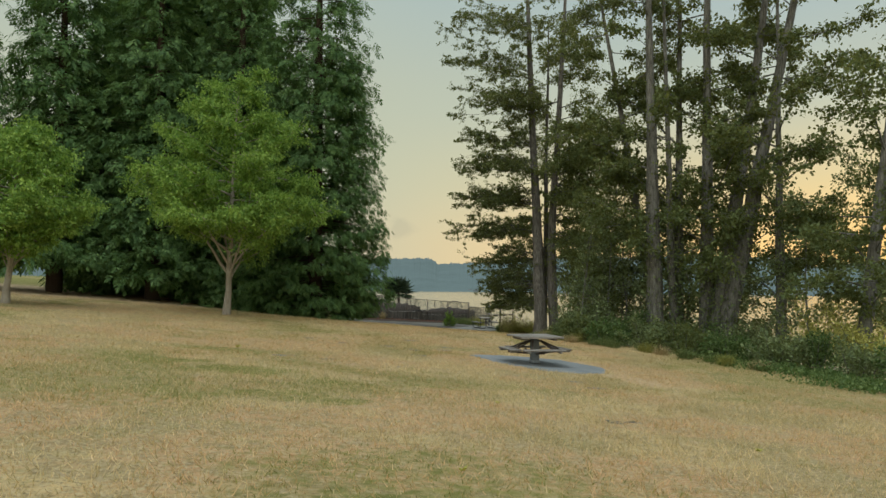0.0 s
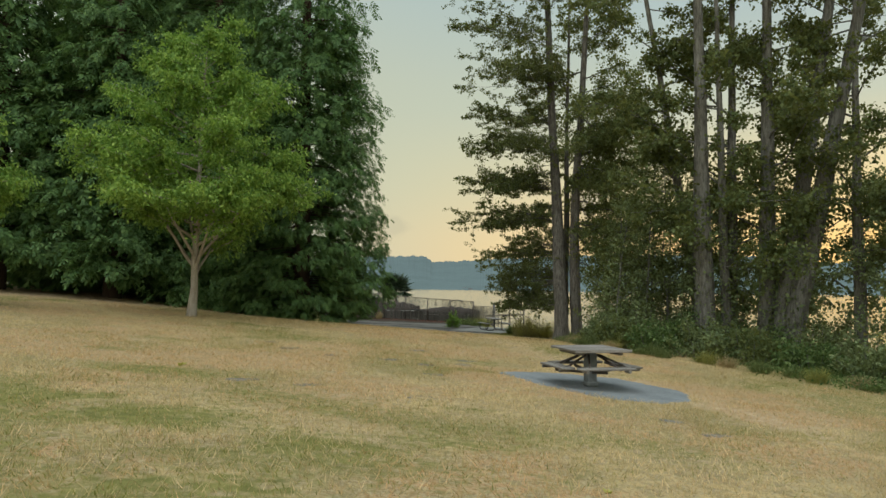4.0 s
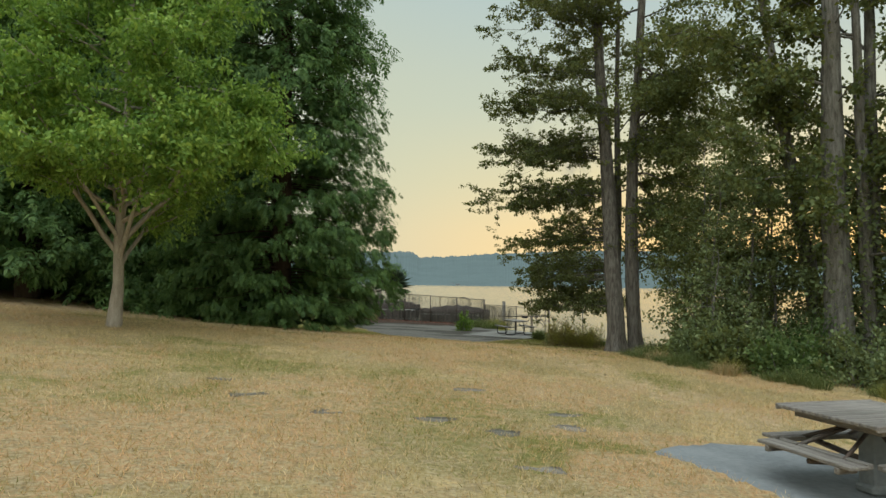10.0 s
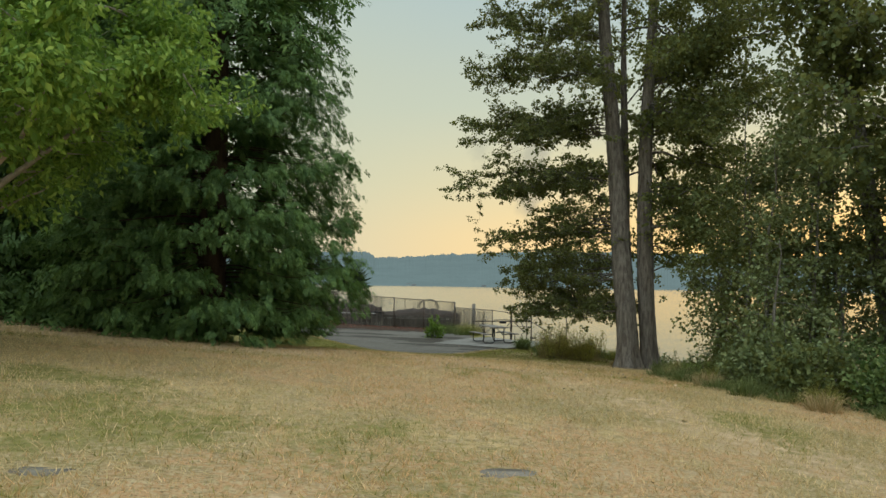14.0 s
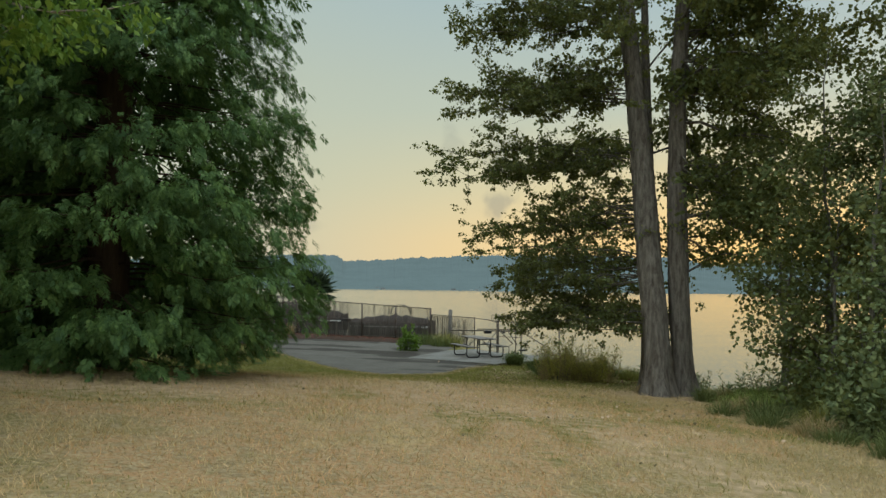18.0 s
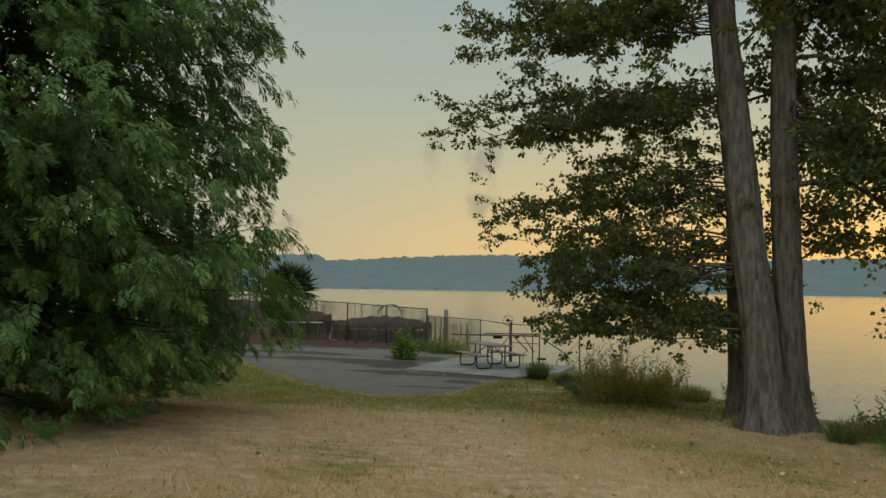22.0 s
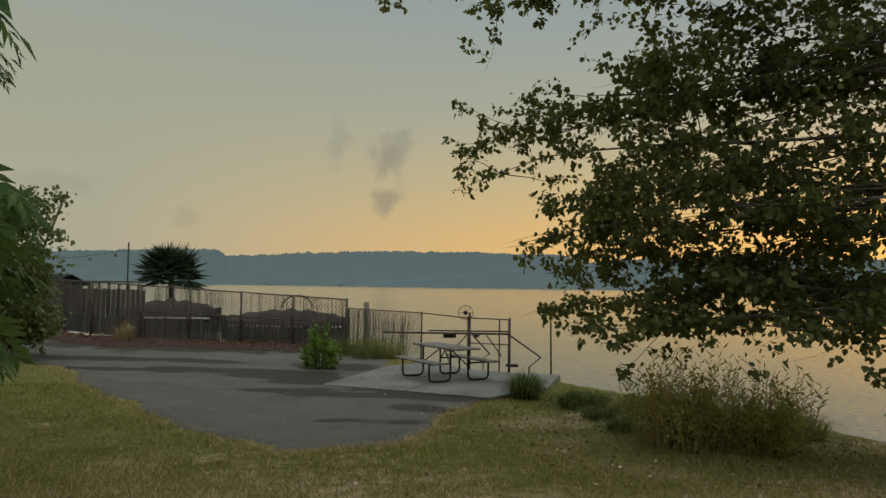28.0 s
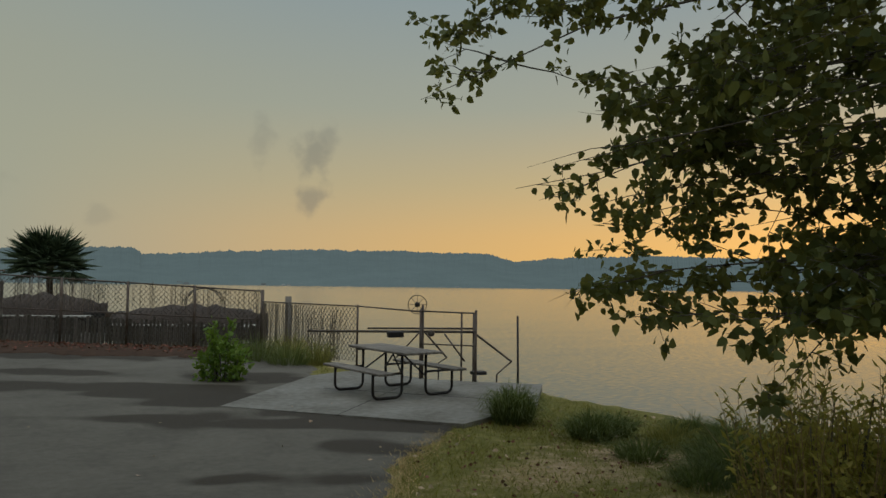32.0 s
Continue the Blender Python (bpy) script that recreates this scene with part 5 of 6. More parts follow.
for k, (x, y) in enumerate(STONES):
    rng = np.random.default_rng(500 + k)
    bm = bmesh.new()
    ring, lobe = [], rng.uniform(0, 6.28, 3)
    for i in range(22):
        a = 2 * np.pi * i / 22
        r = 0.21 * (1 + 0.22 * math.sin(2 * a + lobe[0]) + 0.16 * math.sin(3 * a + lobe[1]) + 0.10 * math.sin(7 * a + lobe[2])) * rng.uniform(0.86, 1.1)
        ring.append(bm.verts.new((math.cos(a) * r * 1.15, math.sin(a) * r * 0.85, rng.uniform(-0.008, 0.006))))
    top = bm.faces.new(ring)
    bmesh.ops.inset_region(bm, faces=[top], thickness=0.05, depth=0.006)
    low = bmesh.ops.extrude_edge_only(bm, edges=[e for e in bm.edges if e.is_boundary])
    for vtx in [e for e in low["geom"] if isinstance(e, bmesh.types.BMVert)]:
        vtx.co.z -= 0.08
    bmesh.ops.recalc_face_normals(bm, faces=bm.faces[:])
    for fc in bm.faces:
        fc.smooth = True
    ob = part("flat_stone", bm, M_STONE)
    tilt = math.degrees(math.atan(0.068))
    ob.matrix_world = pose(x, y, zat(x, y) + 0.004, 0, tilt, rng.uniform(0, 40))
    tagged(ob, "flat grey stone sunk into the dry lawn", "stone", "flat stones in the lawn")


# ---- the pedestal table ----
def plank(name, length, width, thick, at, turn, parent, seed=0, material=None):
    bm = box((length, width, thick), (0, 0, 0), 0.008)
    for vtx in bm.verts:
        vtx.co.z += 0.004 * noise.noise(Vector((vtx.co.x * 2 + seed, seed, 0)))
    ob = part(name, bm, material or M_WOOD, parent)
    ob.matrix_local = pose(*at, 0, 0, turn)
    return ob


def pedestal_table(x, y, turn):
    t = thing("pedestal_table", "square weathered wooden picnic table on a concrete pedestal", "picnic table", (x, y, zat(x, y) + 0.02), turn)
    bm = box((0.21, 0.21, 0.70), (0, 0, 0.34), 0.015)
    part("pedestal", bm, M_PAD, t, "square concrete pedestal")
    bm = box((0.27, 0.27, 0.12), (0, 0, 0.06), 0.04)
    part("pedestal_foot", bm, M_PAD, t)
    for i in range(7):
        plank("top_board", 1.22, 0.168, 0.038, (0, -0.525 + i * 0.175, 0.775), 0, t, i)
    for s in (-1, 1):
        plank("batten", 1.08, 0.09, 0.07, (s * 0.42, 0, 0.715), 90, t, s)
        plank("edge_board", 1.22, 0.035, 0.06, (0, s * 0.63, 0.77), 0, t, s)
    for k in range(4):
        a = k * 90
        r = radians(a)
        c, s = math.cos(r), math.sin(r)
        d0 = 0.77
        plank("seat_board", 1.20, 0.20, 0.036, (-s * d0, c * d0, 0.43), a, t, k)
        plank("seat_board", 1.12, 0.07, 0.05, (-s * (d0 - 0.16), c * (d0 - 0.16), 0.43), a, t, k + 9)
        for q in (-1, 1):
            plank("seat_bracket", 0.22, 0.05, 0.06, (-s * d0 + c * q * 0.45, c * d0 + s * q * 0.45, 0.385), a + 90, t, k)
            p0 = (-s * 0.14 + c * q * 0.10, c * 0.14 + s * q * 0.10, 0.66)
            p1 = (-s * d0 * 0.93 + c * q * 0.33, c * d0 * 0.93 + s * q * 0.33, 0.40)
            rod("strut", [p0, p1], 0.022, M_GALV, t, 6)
        p0 = (-s * 0.14, c * 0.14, 0.30)
        p1 = (-s * d0, c * d0, 0.36)
        rod("arm", [p0, p1], 0.03, M_GALV, t, 6)
    return t


pedestal_table(2.54, 20.35, 13)


# ---- the picnic table on the slab ----
def picnic_table(x, y, z, turn):
    """Wooden boards on a frame of bent steel pipe."""
    t = thing("picnic_table", "picnic table with grey boards on a bent dark pipe frame", "picnic table", (x, y, z), turn)
    L = 1.95
    for i in range(5):
        plank("top_board", L, 0.142, 0.04, (0, -0.3 + i * 0.15, 0.75), 0, t, i)
    for s in (-1, 1):
        for i in range(2):
            plank("seat_board", L, 0.135, 0.04, (0, s * (0.66 + 0.145 * i), 0.445), 0, t, i)
    for e in (-1, 1):
        ex = e * L * 0.33
        for s in (-1, 1):
            pts = [(ex, s * 0.24, 0.73)]
            pts += [(ex, s * 0.24, 0.16)]
            for k in range(7):
                a = np.pi + k / 6 * np.pi / 2
                pts.append((ex, s * (0.36 + 0.12 * math.cos(a)), 0.14 + 0.12 * math.sin(a)))
            for k in range(1, 7):
                a = -np.pi / 2 + k / 6 * np.pi / 2
                pts.append((ex, s * (0.68 + 0.12 * math.cos(a)), 0.14 + 0.12 * math.sin(a)))
            pts += [(ex, s * 0.80, 0.42)]
            rod("leg", pts, 0.024, M_STEEL, t, 8)
            rod("seat_bearer", [(ex, s * 0.24, 0.41), (ex, s * 0.80, 0.41)], 0.02, M_STEEL, t, 8)
        rod("top_bearer", [(ex, -0.34, 0.715), (ex, 0.34, 0.715)], 0.02, M_STEEL, t, 8)
        rod("brace", [(ex, 0, 0.70), (e * 0.12, 0, 0.71)], 0.012, M_STEEL, t, 6)
        for s in (-1, 1):
            rod("brace", [(ex, s * 0.22, 0.35), (e * 0.08, s * 0.08, 0.71)], 0.015, M_STEEL, t, 6)
    return t


picnic_table(3.15, 52.75, SLAB_Z + 0.047, 104)


# ---- fences ----
M_WIRE = mat("chain_link_wire", (0.16, 0.15, 0.14), 0.5, 0.7, 0.4, noise_scale=3.0)
M_SLAT = mat("grey_fence_slat", (0.23, 0.203, 0.17), 0.9, spec=0.15, noise_scale=4.0, dark=(0.06, 0.052, 0.045), bump=0.4, bump_scale=20.0, stretch=(6, 6, 0.5), obj_random=0.35)
M_REED = mat("reed_slats", (0.20, 0.17, 0.13), 0.9, spec=0.1, island=0.5)


def chain_link(p, q, z0, z1, parent, pitch=0.15, r=0.0075):
    """Crossing wires between two posts, as thin three-sided bars."""
    p, q = np.array(p, dtype=float), np.array(q, dtype=float)
    ln = np.linalg.norm(q - p)
    way = (q - p) / ln
    h = z1 - z0
    lines = []
    k = -h
    while k < ln:
        for sgn in (1, -1):
            a, b = (k, 0.0), (k + h, h)
            if a[0] < 0:
                a = (0.0, -k)
            if b[0] > ln:
                b = (ln, ln - k)
            if b[0] - a[0] > 0.02:
                za, zb = (z0 + a[1], z0 + b[1]) if sgn > 0 else (z1 - a[1], z1 - b[1])
                lines.append((np.array([[*(p + way * a[0]), za], [*(p + way * b[0]), zb]]), np.array([r, r])))
        k += pitch
    return tagged(under(tubes("chain_link", lines, M_WIRE, 3), parent), kind="stuff")


def high_fence():
    a, b = np.array((2.2, 61.9)), np.array((-8.6, 67.0))
    t = thing("tall_fence", "rusty chain link fence backed with grey wooden slats", "fence")
    n = 6
    ln = np.linalg.norm(b - a)
    way = (b - a) / ln
    nrm = np.array((-way[1], way[0]))
    if nrm[1] < 0:
        nrm = -nrm
    pts = [a + way * ln * k / n for k in range(n + 1)]
    tops, lows = [], []
    for k, p in enumerate(pts):
        base = zat(*(p - nrm * 0.6)) if k else -1.3
        base = max(base, -1.35)
        top = 0.34 + 0.10 * k
        tops.append(top)
        lows.append(base)
        rod("post", [(*p, base - 0.15), (*p, top + 0.04)], 0.038 if k else 0.05, M_GALV, t, 8)
    for k in range(n):
        p, q = pts[k], pts[k + 1]
        rod("top_rail", [(*p, tops[k]), (*q, tops[k + 1])], 0.024, M_GALV, t, 6)
        zm = [(tops[k] * 0.5 + lows[k] * 0.5), (tops[k + 1] * 0.5 + lows[k + 1] * 0.5)]
        rod("middle_rail", [(*p, zm[0]), (*q, zm[1])], 0.018, M_GALV, t, 6)
        chain_link(p, q, (lows[k] + lows[k + 1]) / 2, (tops[k] + tops[k + 1]) / 2, t)
    rng = np.random.default_rng(611)
    s = 0.12
    mesh = None
    while s < ln - 0.1:
        f = s / ln * n
        k = int(f)
        base = lows[k] + (lows[min(k + 1, n)] - lows[k]) * (f - k)
        p = a + way * s + nrm * (0.06 + rng.uniform(0, 0.015))
        h = rng.uniform(0.62, 0.82)
        if mesh is None:
            bm = box((0.11, 0.018, 1.0), (0, 0, 0.5), 0.004)
            ob = part("slat", bm, M_SLAT, t)
            mesh = ob.data
        else:
            ob = new("slat", mesh)
            ob.parent = t
        ob.matrix_world = pose(*p, base, rng.normal() * 0.8, rng.normal() * 1.0, math.degrees(math.atan2(way[1], way[0]))) @ Matrix.Diagonal((rng.uniform(0.75, 1.0), 1, h, 1))
        s += 0.118
    # thin reeds woven in the upper half, with ends above the rail
    m = 420
    u = rng.uniform(0.0, 1.0, m) * ln
    u = u[rng.uniform(size=m) < 0.35 + 0.5 * (np.sin(u * 1.3) > -0.2)]
    lines = []
    for d in u:
        f = d / ln * n
        k = min(int(f), n - 1)
        tz = tops[k] + (tops[k + 1] - tops[k]) * (f - k)
        lz = tz - rng.uniform(0.5, 1.0)
        p = a + way * d + nrm * 0.02
        lines.append((np.array([[*p, lz], [p[0] + rng.normal() * 0.02, p[1], tz + rng.uniform(-0.05, 0.07)]]), np.array([0.006, 0.005])))
    tagged(under(tubes("reed_screen", lines, M_REED, 3), t), kind="stuff")
    return t


high_fence()


def board_fence():
    """Dark boards with a row of square gaps under the capping rail, behind the far end of the tall fence."""
    t = thing("board_fence", "dark wooden board fence with square gaps under its top rail", "fence")
    a, b = np.array((-4.9, 65.9)), np.array((-10.8, 68.6))
    ln = np.linalg.norm(b - a)
    way = (b - a) / ln
    ang = math.degrees(math.atan2(way[1], way[0]))
    n = int(ln / 0.2)
    for i in range(n):
        p = a + way * (0.1 + i * ln / n)
        plank("board", 0.185, 0.03, 1.65 + 0.02 * (i % 3), (*p, -0.28 + 0.10 * i / n), ang, t, i, M_SLAT)
        if i % 2:
            plank("picket", 0.09, 0.03, 0.24, (*p, 0.67 + 0.1 * i / n), ang, t, i, M_SLAT)
    plank("cap_rail", ln, 0.09, 0.06, (*((a + b) / 2), 0.86), ang, t, 1, M_SLAT)
    return t


board_fence()


def low_fence():
    t = thing("low_fence", "rusty chain link fence along the seawall", "fence")
    pts = [np.array(p) for p in ((2.2, 61.9), (3.84, 57.6), (4.25, 54.35), (5.14, 53.62))]
    for k, p in enumerate(pts[1:]):
        rod("post", [(*p, -1.9 if k == 2 else -1.45), (*p, 0.08)], 0.026, M_GALV, t, 8)
    for k in range(3):
        rod("top_rail", [(*pts[k], 0.04), (*pts[k + 1], 0.04 - 0.01 * k)], 0.018, M_GALV, t, 6)
    chain_link(pts[0], pts[1], -1.3, 0.02, t)
    rod("middle_rail", [(*pts[2], -0.62), (*pts[3], -0.62)], 0.015, M_GALV, t, 6)
    rng = np.random.default_rng(620)
    lines = []
    for _ in range(120):
        k = rng.uniform(0.0, 0.85)
        p = pts[0] + (pts[1] - pts[0]) * k
        top = 0.0 - rng.uniform(0, 0.35) * (k > 0.5)
        lean = rng.normal() * (0.03 + 0.10 * (k > 0.6))
        lines.append((np.array([[p[0], p[1], -1.35], [p[0] + lean, p[1] - lean, top]]), np.array([0.008, 0.006])))
    tagged(under(tubes("reed_screen", lines, M_REED, 3), t), kind="stuff")
    return t


low_fence()


# ---- the boat hoist at the seawall ----
def boat_hoist():
    t = thing("boat_hoist", "rusty steel boat hoist with a reel beside the seawall", "boat hoist")
    reel = under(new("reel"), t, "open spoked reel of thin steel")
    reel_c, rr = np.array((4.20, 54.42, 0.17)), 0.19
    ang = np.linspace(0, 2 * np.pi, 25)
    wa = np.array((0.93, -0.37, 0))
    ring = [reel_c + rr * (math.cos(q) * wa + math.sin(q) * np.array((0, 0, 1))) for q in ang]
    rod("rim", ring, 0.008, M_STEEL, reel, 5)
    for k in range(8):
        q = k * np.pi / 4
        rod("spoke", [reel_c, reel_c + rr * (math.cos(q) * wa + math.sin(q) * np.array((0, 0, 1)))], 0.005, M_STEEL, reel, 4)
    rod("hub", [reel_c - np.array((0.03, 0.07, 0)), reel_c + np.array((0.03, 0.07, 0))], 0.055, M_STEEL, reel, 10)
    rod("reel_post", [(4.33, 54.45, -1.6), (4.33, 54.45, 0.16)], 0.03, M_GALV, t, 8)
    rod("beam", [(2.9, 58.8, -0.62), (5.2, 53.85, -0.36)], 0.032, M_GALV, t, 6)
    rod("beam", [(3.75, 56.4, -0.42), (5.25, 53.95, -0.30)], 0.024, M_GALV, t, 6)
    part("motor_box", box((0.34, 0.16, 0.13), (4.0, 55.2, -0.48), 0.02), M_STEEL, t)
    rod("pulley", [(4.62, 54.75, -0.44), (4.67, 54.81, -0.44)], 0.07, M_GALV, t, 12)
    for p in ((5.0, 54.0), (5.22, 53.9)):
        rod("mast", [(*p, -2.6), (*p, 0.02)], 0.022, M_GALV, t, 8)
    rod("stay", [(5.3, 53.95, -0.42), (6.45, 54.6, -1.06)], 0.022, M_GALV, t, 6)
    rod("stay", [(6.45, 54.6, -1.06), (6.1, 54.6, -1.32), (6.05, 54.6, -2.3)], 0.018, M_GALV, t, 6)
    rod("stay", [(4.45, 54.6, -0.42), (5.1, 55.0, -0.98)], 0.02, M_GALV, t, 6)
    rod("stay", [(5.1, 55.0, -0.98), (4.95, 55.1, -1.1), (4.95, 55.1, -2.3)], 0.015, M_GALV, t, 6)
    rod("stay", [(4.75, 54.3, -0.42), (5.05, 53.95, -0.95)], 0.018, M_GALV, t, 6)
    rod("stay", [(4.3, 54.5, -0.38), (4.0, 55.1, -0.95)], 0.015, M_GALV, t, 6)
    part("step_plate", box((0.28, 0.22, 0.07), (5.25, 53.72, -1.16), 0.015), M_STEEL, t)
    return t


boat_hoist()
ob = rod("mooring_pole", [(7.76, 56.7, -2.9), (7.72, 56.7, -0.18)], 0.028, M_STEEL)
tagged(ob, "thin dark mooring pole standing in the water", "pole")
ob = rod("piling", [(4.5, 70.5, -3.0), (4.5, 70.5, 0.05)], 0.13, M_WOOD, None, 10)
tagged(ob, "weathered wooden piling in the water behind the fence", "piling")


# ---- behind the fence ----
M_TARP = mat("brown_tarpaulin", (0.085, 0.066, 0.055), 0.85, spec=0.2, noise_scale=1.4, dark=(0.05, 0.04, 0.034), bump=0.5, bump_scale=5.0)
M_DOCK = mat("pale_dock_wood", (0.42, 0.39, 0.35), 0.85, spec=0.2, noise_scale=3.0, bump=0.3, bump_scale=12.0)


M_PALE = mat("pale_gunwale", (0.55, 0.53, 0.48), 0.6, spec=0.3, noise_scale=3.0)


def covered_boat(x, y, z, turn, length, beam, high, material, label):
    """A hull under a sagging cover."""
    bm = bmesh.new()
    rows = []
    for i in range(15):
        f = i / 14
        w = beam / 2 * (1 - max(0, (f - 0.55) / 0.45) ** 2.2) + 0.03
        ring = []
        for j in range(11):
            a = j / 10 * np.pi
            zz = math.sin(a) ** 0.6 * high * (0.75 + 0.25 * math.sin(f * np.pi)) * (1 - 0.12 * math.sin(f * 19) ** 2 * math.sin(a))
            ring.append(bm.verts.new(((f - 0.5) * length, -math.cos(a) * w, zz)))
        rows.append(ring)
    for p, q in zip(rows, rows[1:]):
        for j in range(10):
            bm.faces.new((p[j], p[j + 1], q[j + 1], q[j]))
    bm.faces.new(rows[0])
    bm.faces.new(rows[-1][::-1])
    bmesh.ops.recalc_face_normals(bm, faces=bm.faces[:])
    for fc in bm.faces:
        fc.smooth = True
    t = thing("covered_boat", label, "boat", (x, y, z), turn)
    part("cover", bm, material, t)
    part("gunwale", box((length * 0.92, beam * 1.06, 0.07), (-0.1, 0, high * 0.42), 0.02), M_PALE, t, "pale rubbing strake")
    part("hull", box((length * 0.9, beam * 0.8, 0.5), (-0.1, 0, -0.2), 0.12), M_DOCK, t)
    return t


covered_boat(0.6, 66.4, -1.35, -22, 5.0, 2.0, 1.25, M_TARP, "boat under a brown cover at the dock")
covered_boat(-4.2, 69.0, -1.2, -20, 4.4, 1.9, 1.4, M_TARP, "boat under a brown cover at the dock")
dock = thing("dock", "pale wooden dock on piles behind the fence", "dock", (-2.0, 71.2, -0.95), -24)
for i in range(24):
    plank("deck_board", 0.42, 2.0, 0.05, (-5.5 + i * 0.45, 0, 0.0), 0, dock, i, M_DOCK)
for sx in (-5, -1.6, 1.6, 5):
    rod("pile", [(sx, 0.8, -2.5), (sx, 0.8, 0.5)], 0.1, M_WOOD, dock, 8)
    rod("pile", [(sx, -0.8, -2.5), (sx, -0.8, 0.3)], 0.1, M_WOOD, dock, 8)
plank("fascia", 11, 0.06, 0.16, (0, -1.03, -0.06), 0, dock, 3, M_DOCK)
hoop = thing("hoop_frame", "thin bent hoops of a boat canopy frame", "canopy frame", (1.0, 68.5, -0.6), 20)
for i in range(3):
    rod("hoop", [(math.cos(q) * 0.75 + i * 0.22, i * 0.35, 0.35 + math.sin(q) * 0.62) for q in np.linspace(0, np.pi, 13)], 0.014, M_STEEL, hoop, 5)
rod("cross_bar", [(-0.2, 0, 0.95), (0.7, 0.7, 0.95)], 0.012, M_STEEL, hoop, 5)
for x, y, w, h in ((-0.9, 65.0, 0.9, 0.5), (-2.6, 66.0, 1.2, 0.45)):
    ob = part("storage_box", box((w, 0.6, h), (0, 0, h / 2), 0.03), M_STEEL)
    ob.matrix_world = pose(x, y + 2.2, -0.92, 0, 0, -24)
    tagged(ob, "dark storage box standing on the dock", "storage box", "boxes on the dock")


M_PALM = mat("palm_fronds", (0.055, 0.08, 0.04), 0.6, spec=0.2, island=0.5)


def fan_palm(x, y, z, trunk_h, r):
    t = thing("fan_palm", "fan palm with dark drooping fronds behind the fence", "palm tree", (x, y, z))
    rng = np.random.default_rng(700)
    rod("trunk", [(0, 0, -0.3), (0.05, 0, trunk_h * 0.5), (0.0, 0, trunk_h)], 0.13, M_BARK_DARK, t, 9)
    for i in range(64):
        az, el = rng.uniform(0, 2 * np.pi), radians(-18 + 100 * rng.uniform() ** 0.8)
        d = np.array([math.cos(az) * math.cos(el), math.sin(az) * math.cos(el), math.sin(el)])
        stalk = r * rng.uniform(0.42, 0.6)
        c = np.array([0, 0, trunk_h]) + d * stalk + np.array([0, 0, -0.12])
        n = 26
        ph = np.linspace(-1.9, 1.9, n)
        side = np.cross(d, [0, 0, 1.0])
        side /= np.linalg.norm(side) + 1e-9
        upv = np.cross(side, d)
        dirs = np.cos(ph)[:, None] * d + np.sin(ph)[:, None] * side + upv * 0.12 + np.array([0, 0, -0.35])
        v, f = leaf_arrays(np.repeat(c[None], n, 0), dirs, r * 0.58 * rng.uniform(0.8, 1.05, n), rng, 0.10, 0.05)
        frond = under(raw("frond", v, f, M_PALM), t)
        rod("stalk", [(0, 0, trunk_h - 0.1), tuple(c)], 0.012, M_LEAF_BUSH, frond, 4)
    return t


fan_palm(-4.6, 74.0, -1.3, 2.5, 1.75)
ob = rod("mast_pole", [(-5.63, 66.5, -1.3), (-5.63, 66.5, 2.4)], 0.03, M_STEEL)
tagged(ob, "thin mast standing behind the fence", "mast")
ob = rod("leaning_pole", [(-18.59, 101.92, -2.60), (-14.97, 100.31, 7.11)], 0.09, M_STEEL)
tagged(ob, "long dark pole leaning above the water beyond the fence", "pole")
lights = thing("light_string", "string of small bulbs hung above the shore", "string lights")
cord = [(-11.4 + 5.77 * k / 12, 68.3 - 1.8 * k / 12, 2.0 - 0.3 * math.sin(np.pi * k / 12) + 0.1 * k / 12) for k in range(13)]
rod("cord", cord, 0.008, M_STEEL, lights, 4)
for k in range(1, 12, 2):
    bm = bmesh.new()
    bmesh.ops.create_icosphere(bm, subdivisions=2, radius=0.055, matrix=Matrix.Translation((cord[k][0], cord[k][1], cord[k][2] - 0.11)) @ Matrix.Diagonal((1, 1, 1.4, 1)))
    part("bulb", bm, M_CONCRETE, lights, "small clear bulb")
shed = thing("boat_shed", "dark wooden boat shed with a low roof behind the fence", "shed", (-11.0, 71.5, -1.2), -20)
for i in range(16):
    plank("wall_board", 0.31, 0.04, 1.9, (-2.4 + i * 0.32, -1.5, 0.95), 0, shed, i, M_SLAT)
part("body", box((5.0, 2.8, 1.88), (0, 0, 0.94), 0.02), M_SLAT, shed)
bm = bmesh.new()
rv = [bm.verts.new(p) for p in ((-2.8, -1.8, 1.85), (2.8, -1.8, 1.85), (2.8, 0, 2.35), (-2.8, 0, 2.35), (-2.8, 1.8, 1.85), (2.8, 1.8, 1.85))]
bm.faces.new((rv[0], rv[1], rv[2], rv[3]))
bm.faces.new((rv[3], rv[2], rv[5], rv[4]))
ret = bmesh.ops.solidify(bm, geom=bm.faces[:], thickness=0.08)
part("roof", bm, M_STEEL, shed)


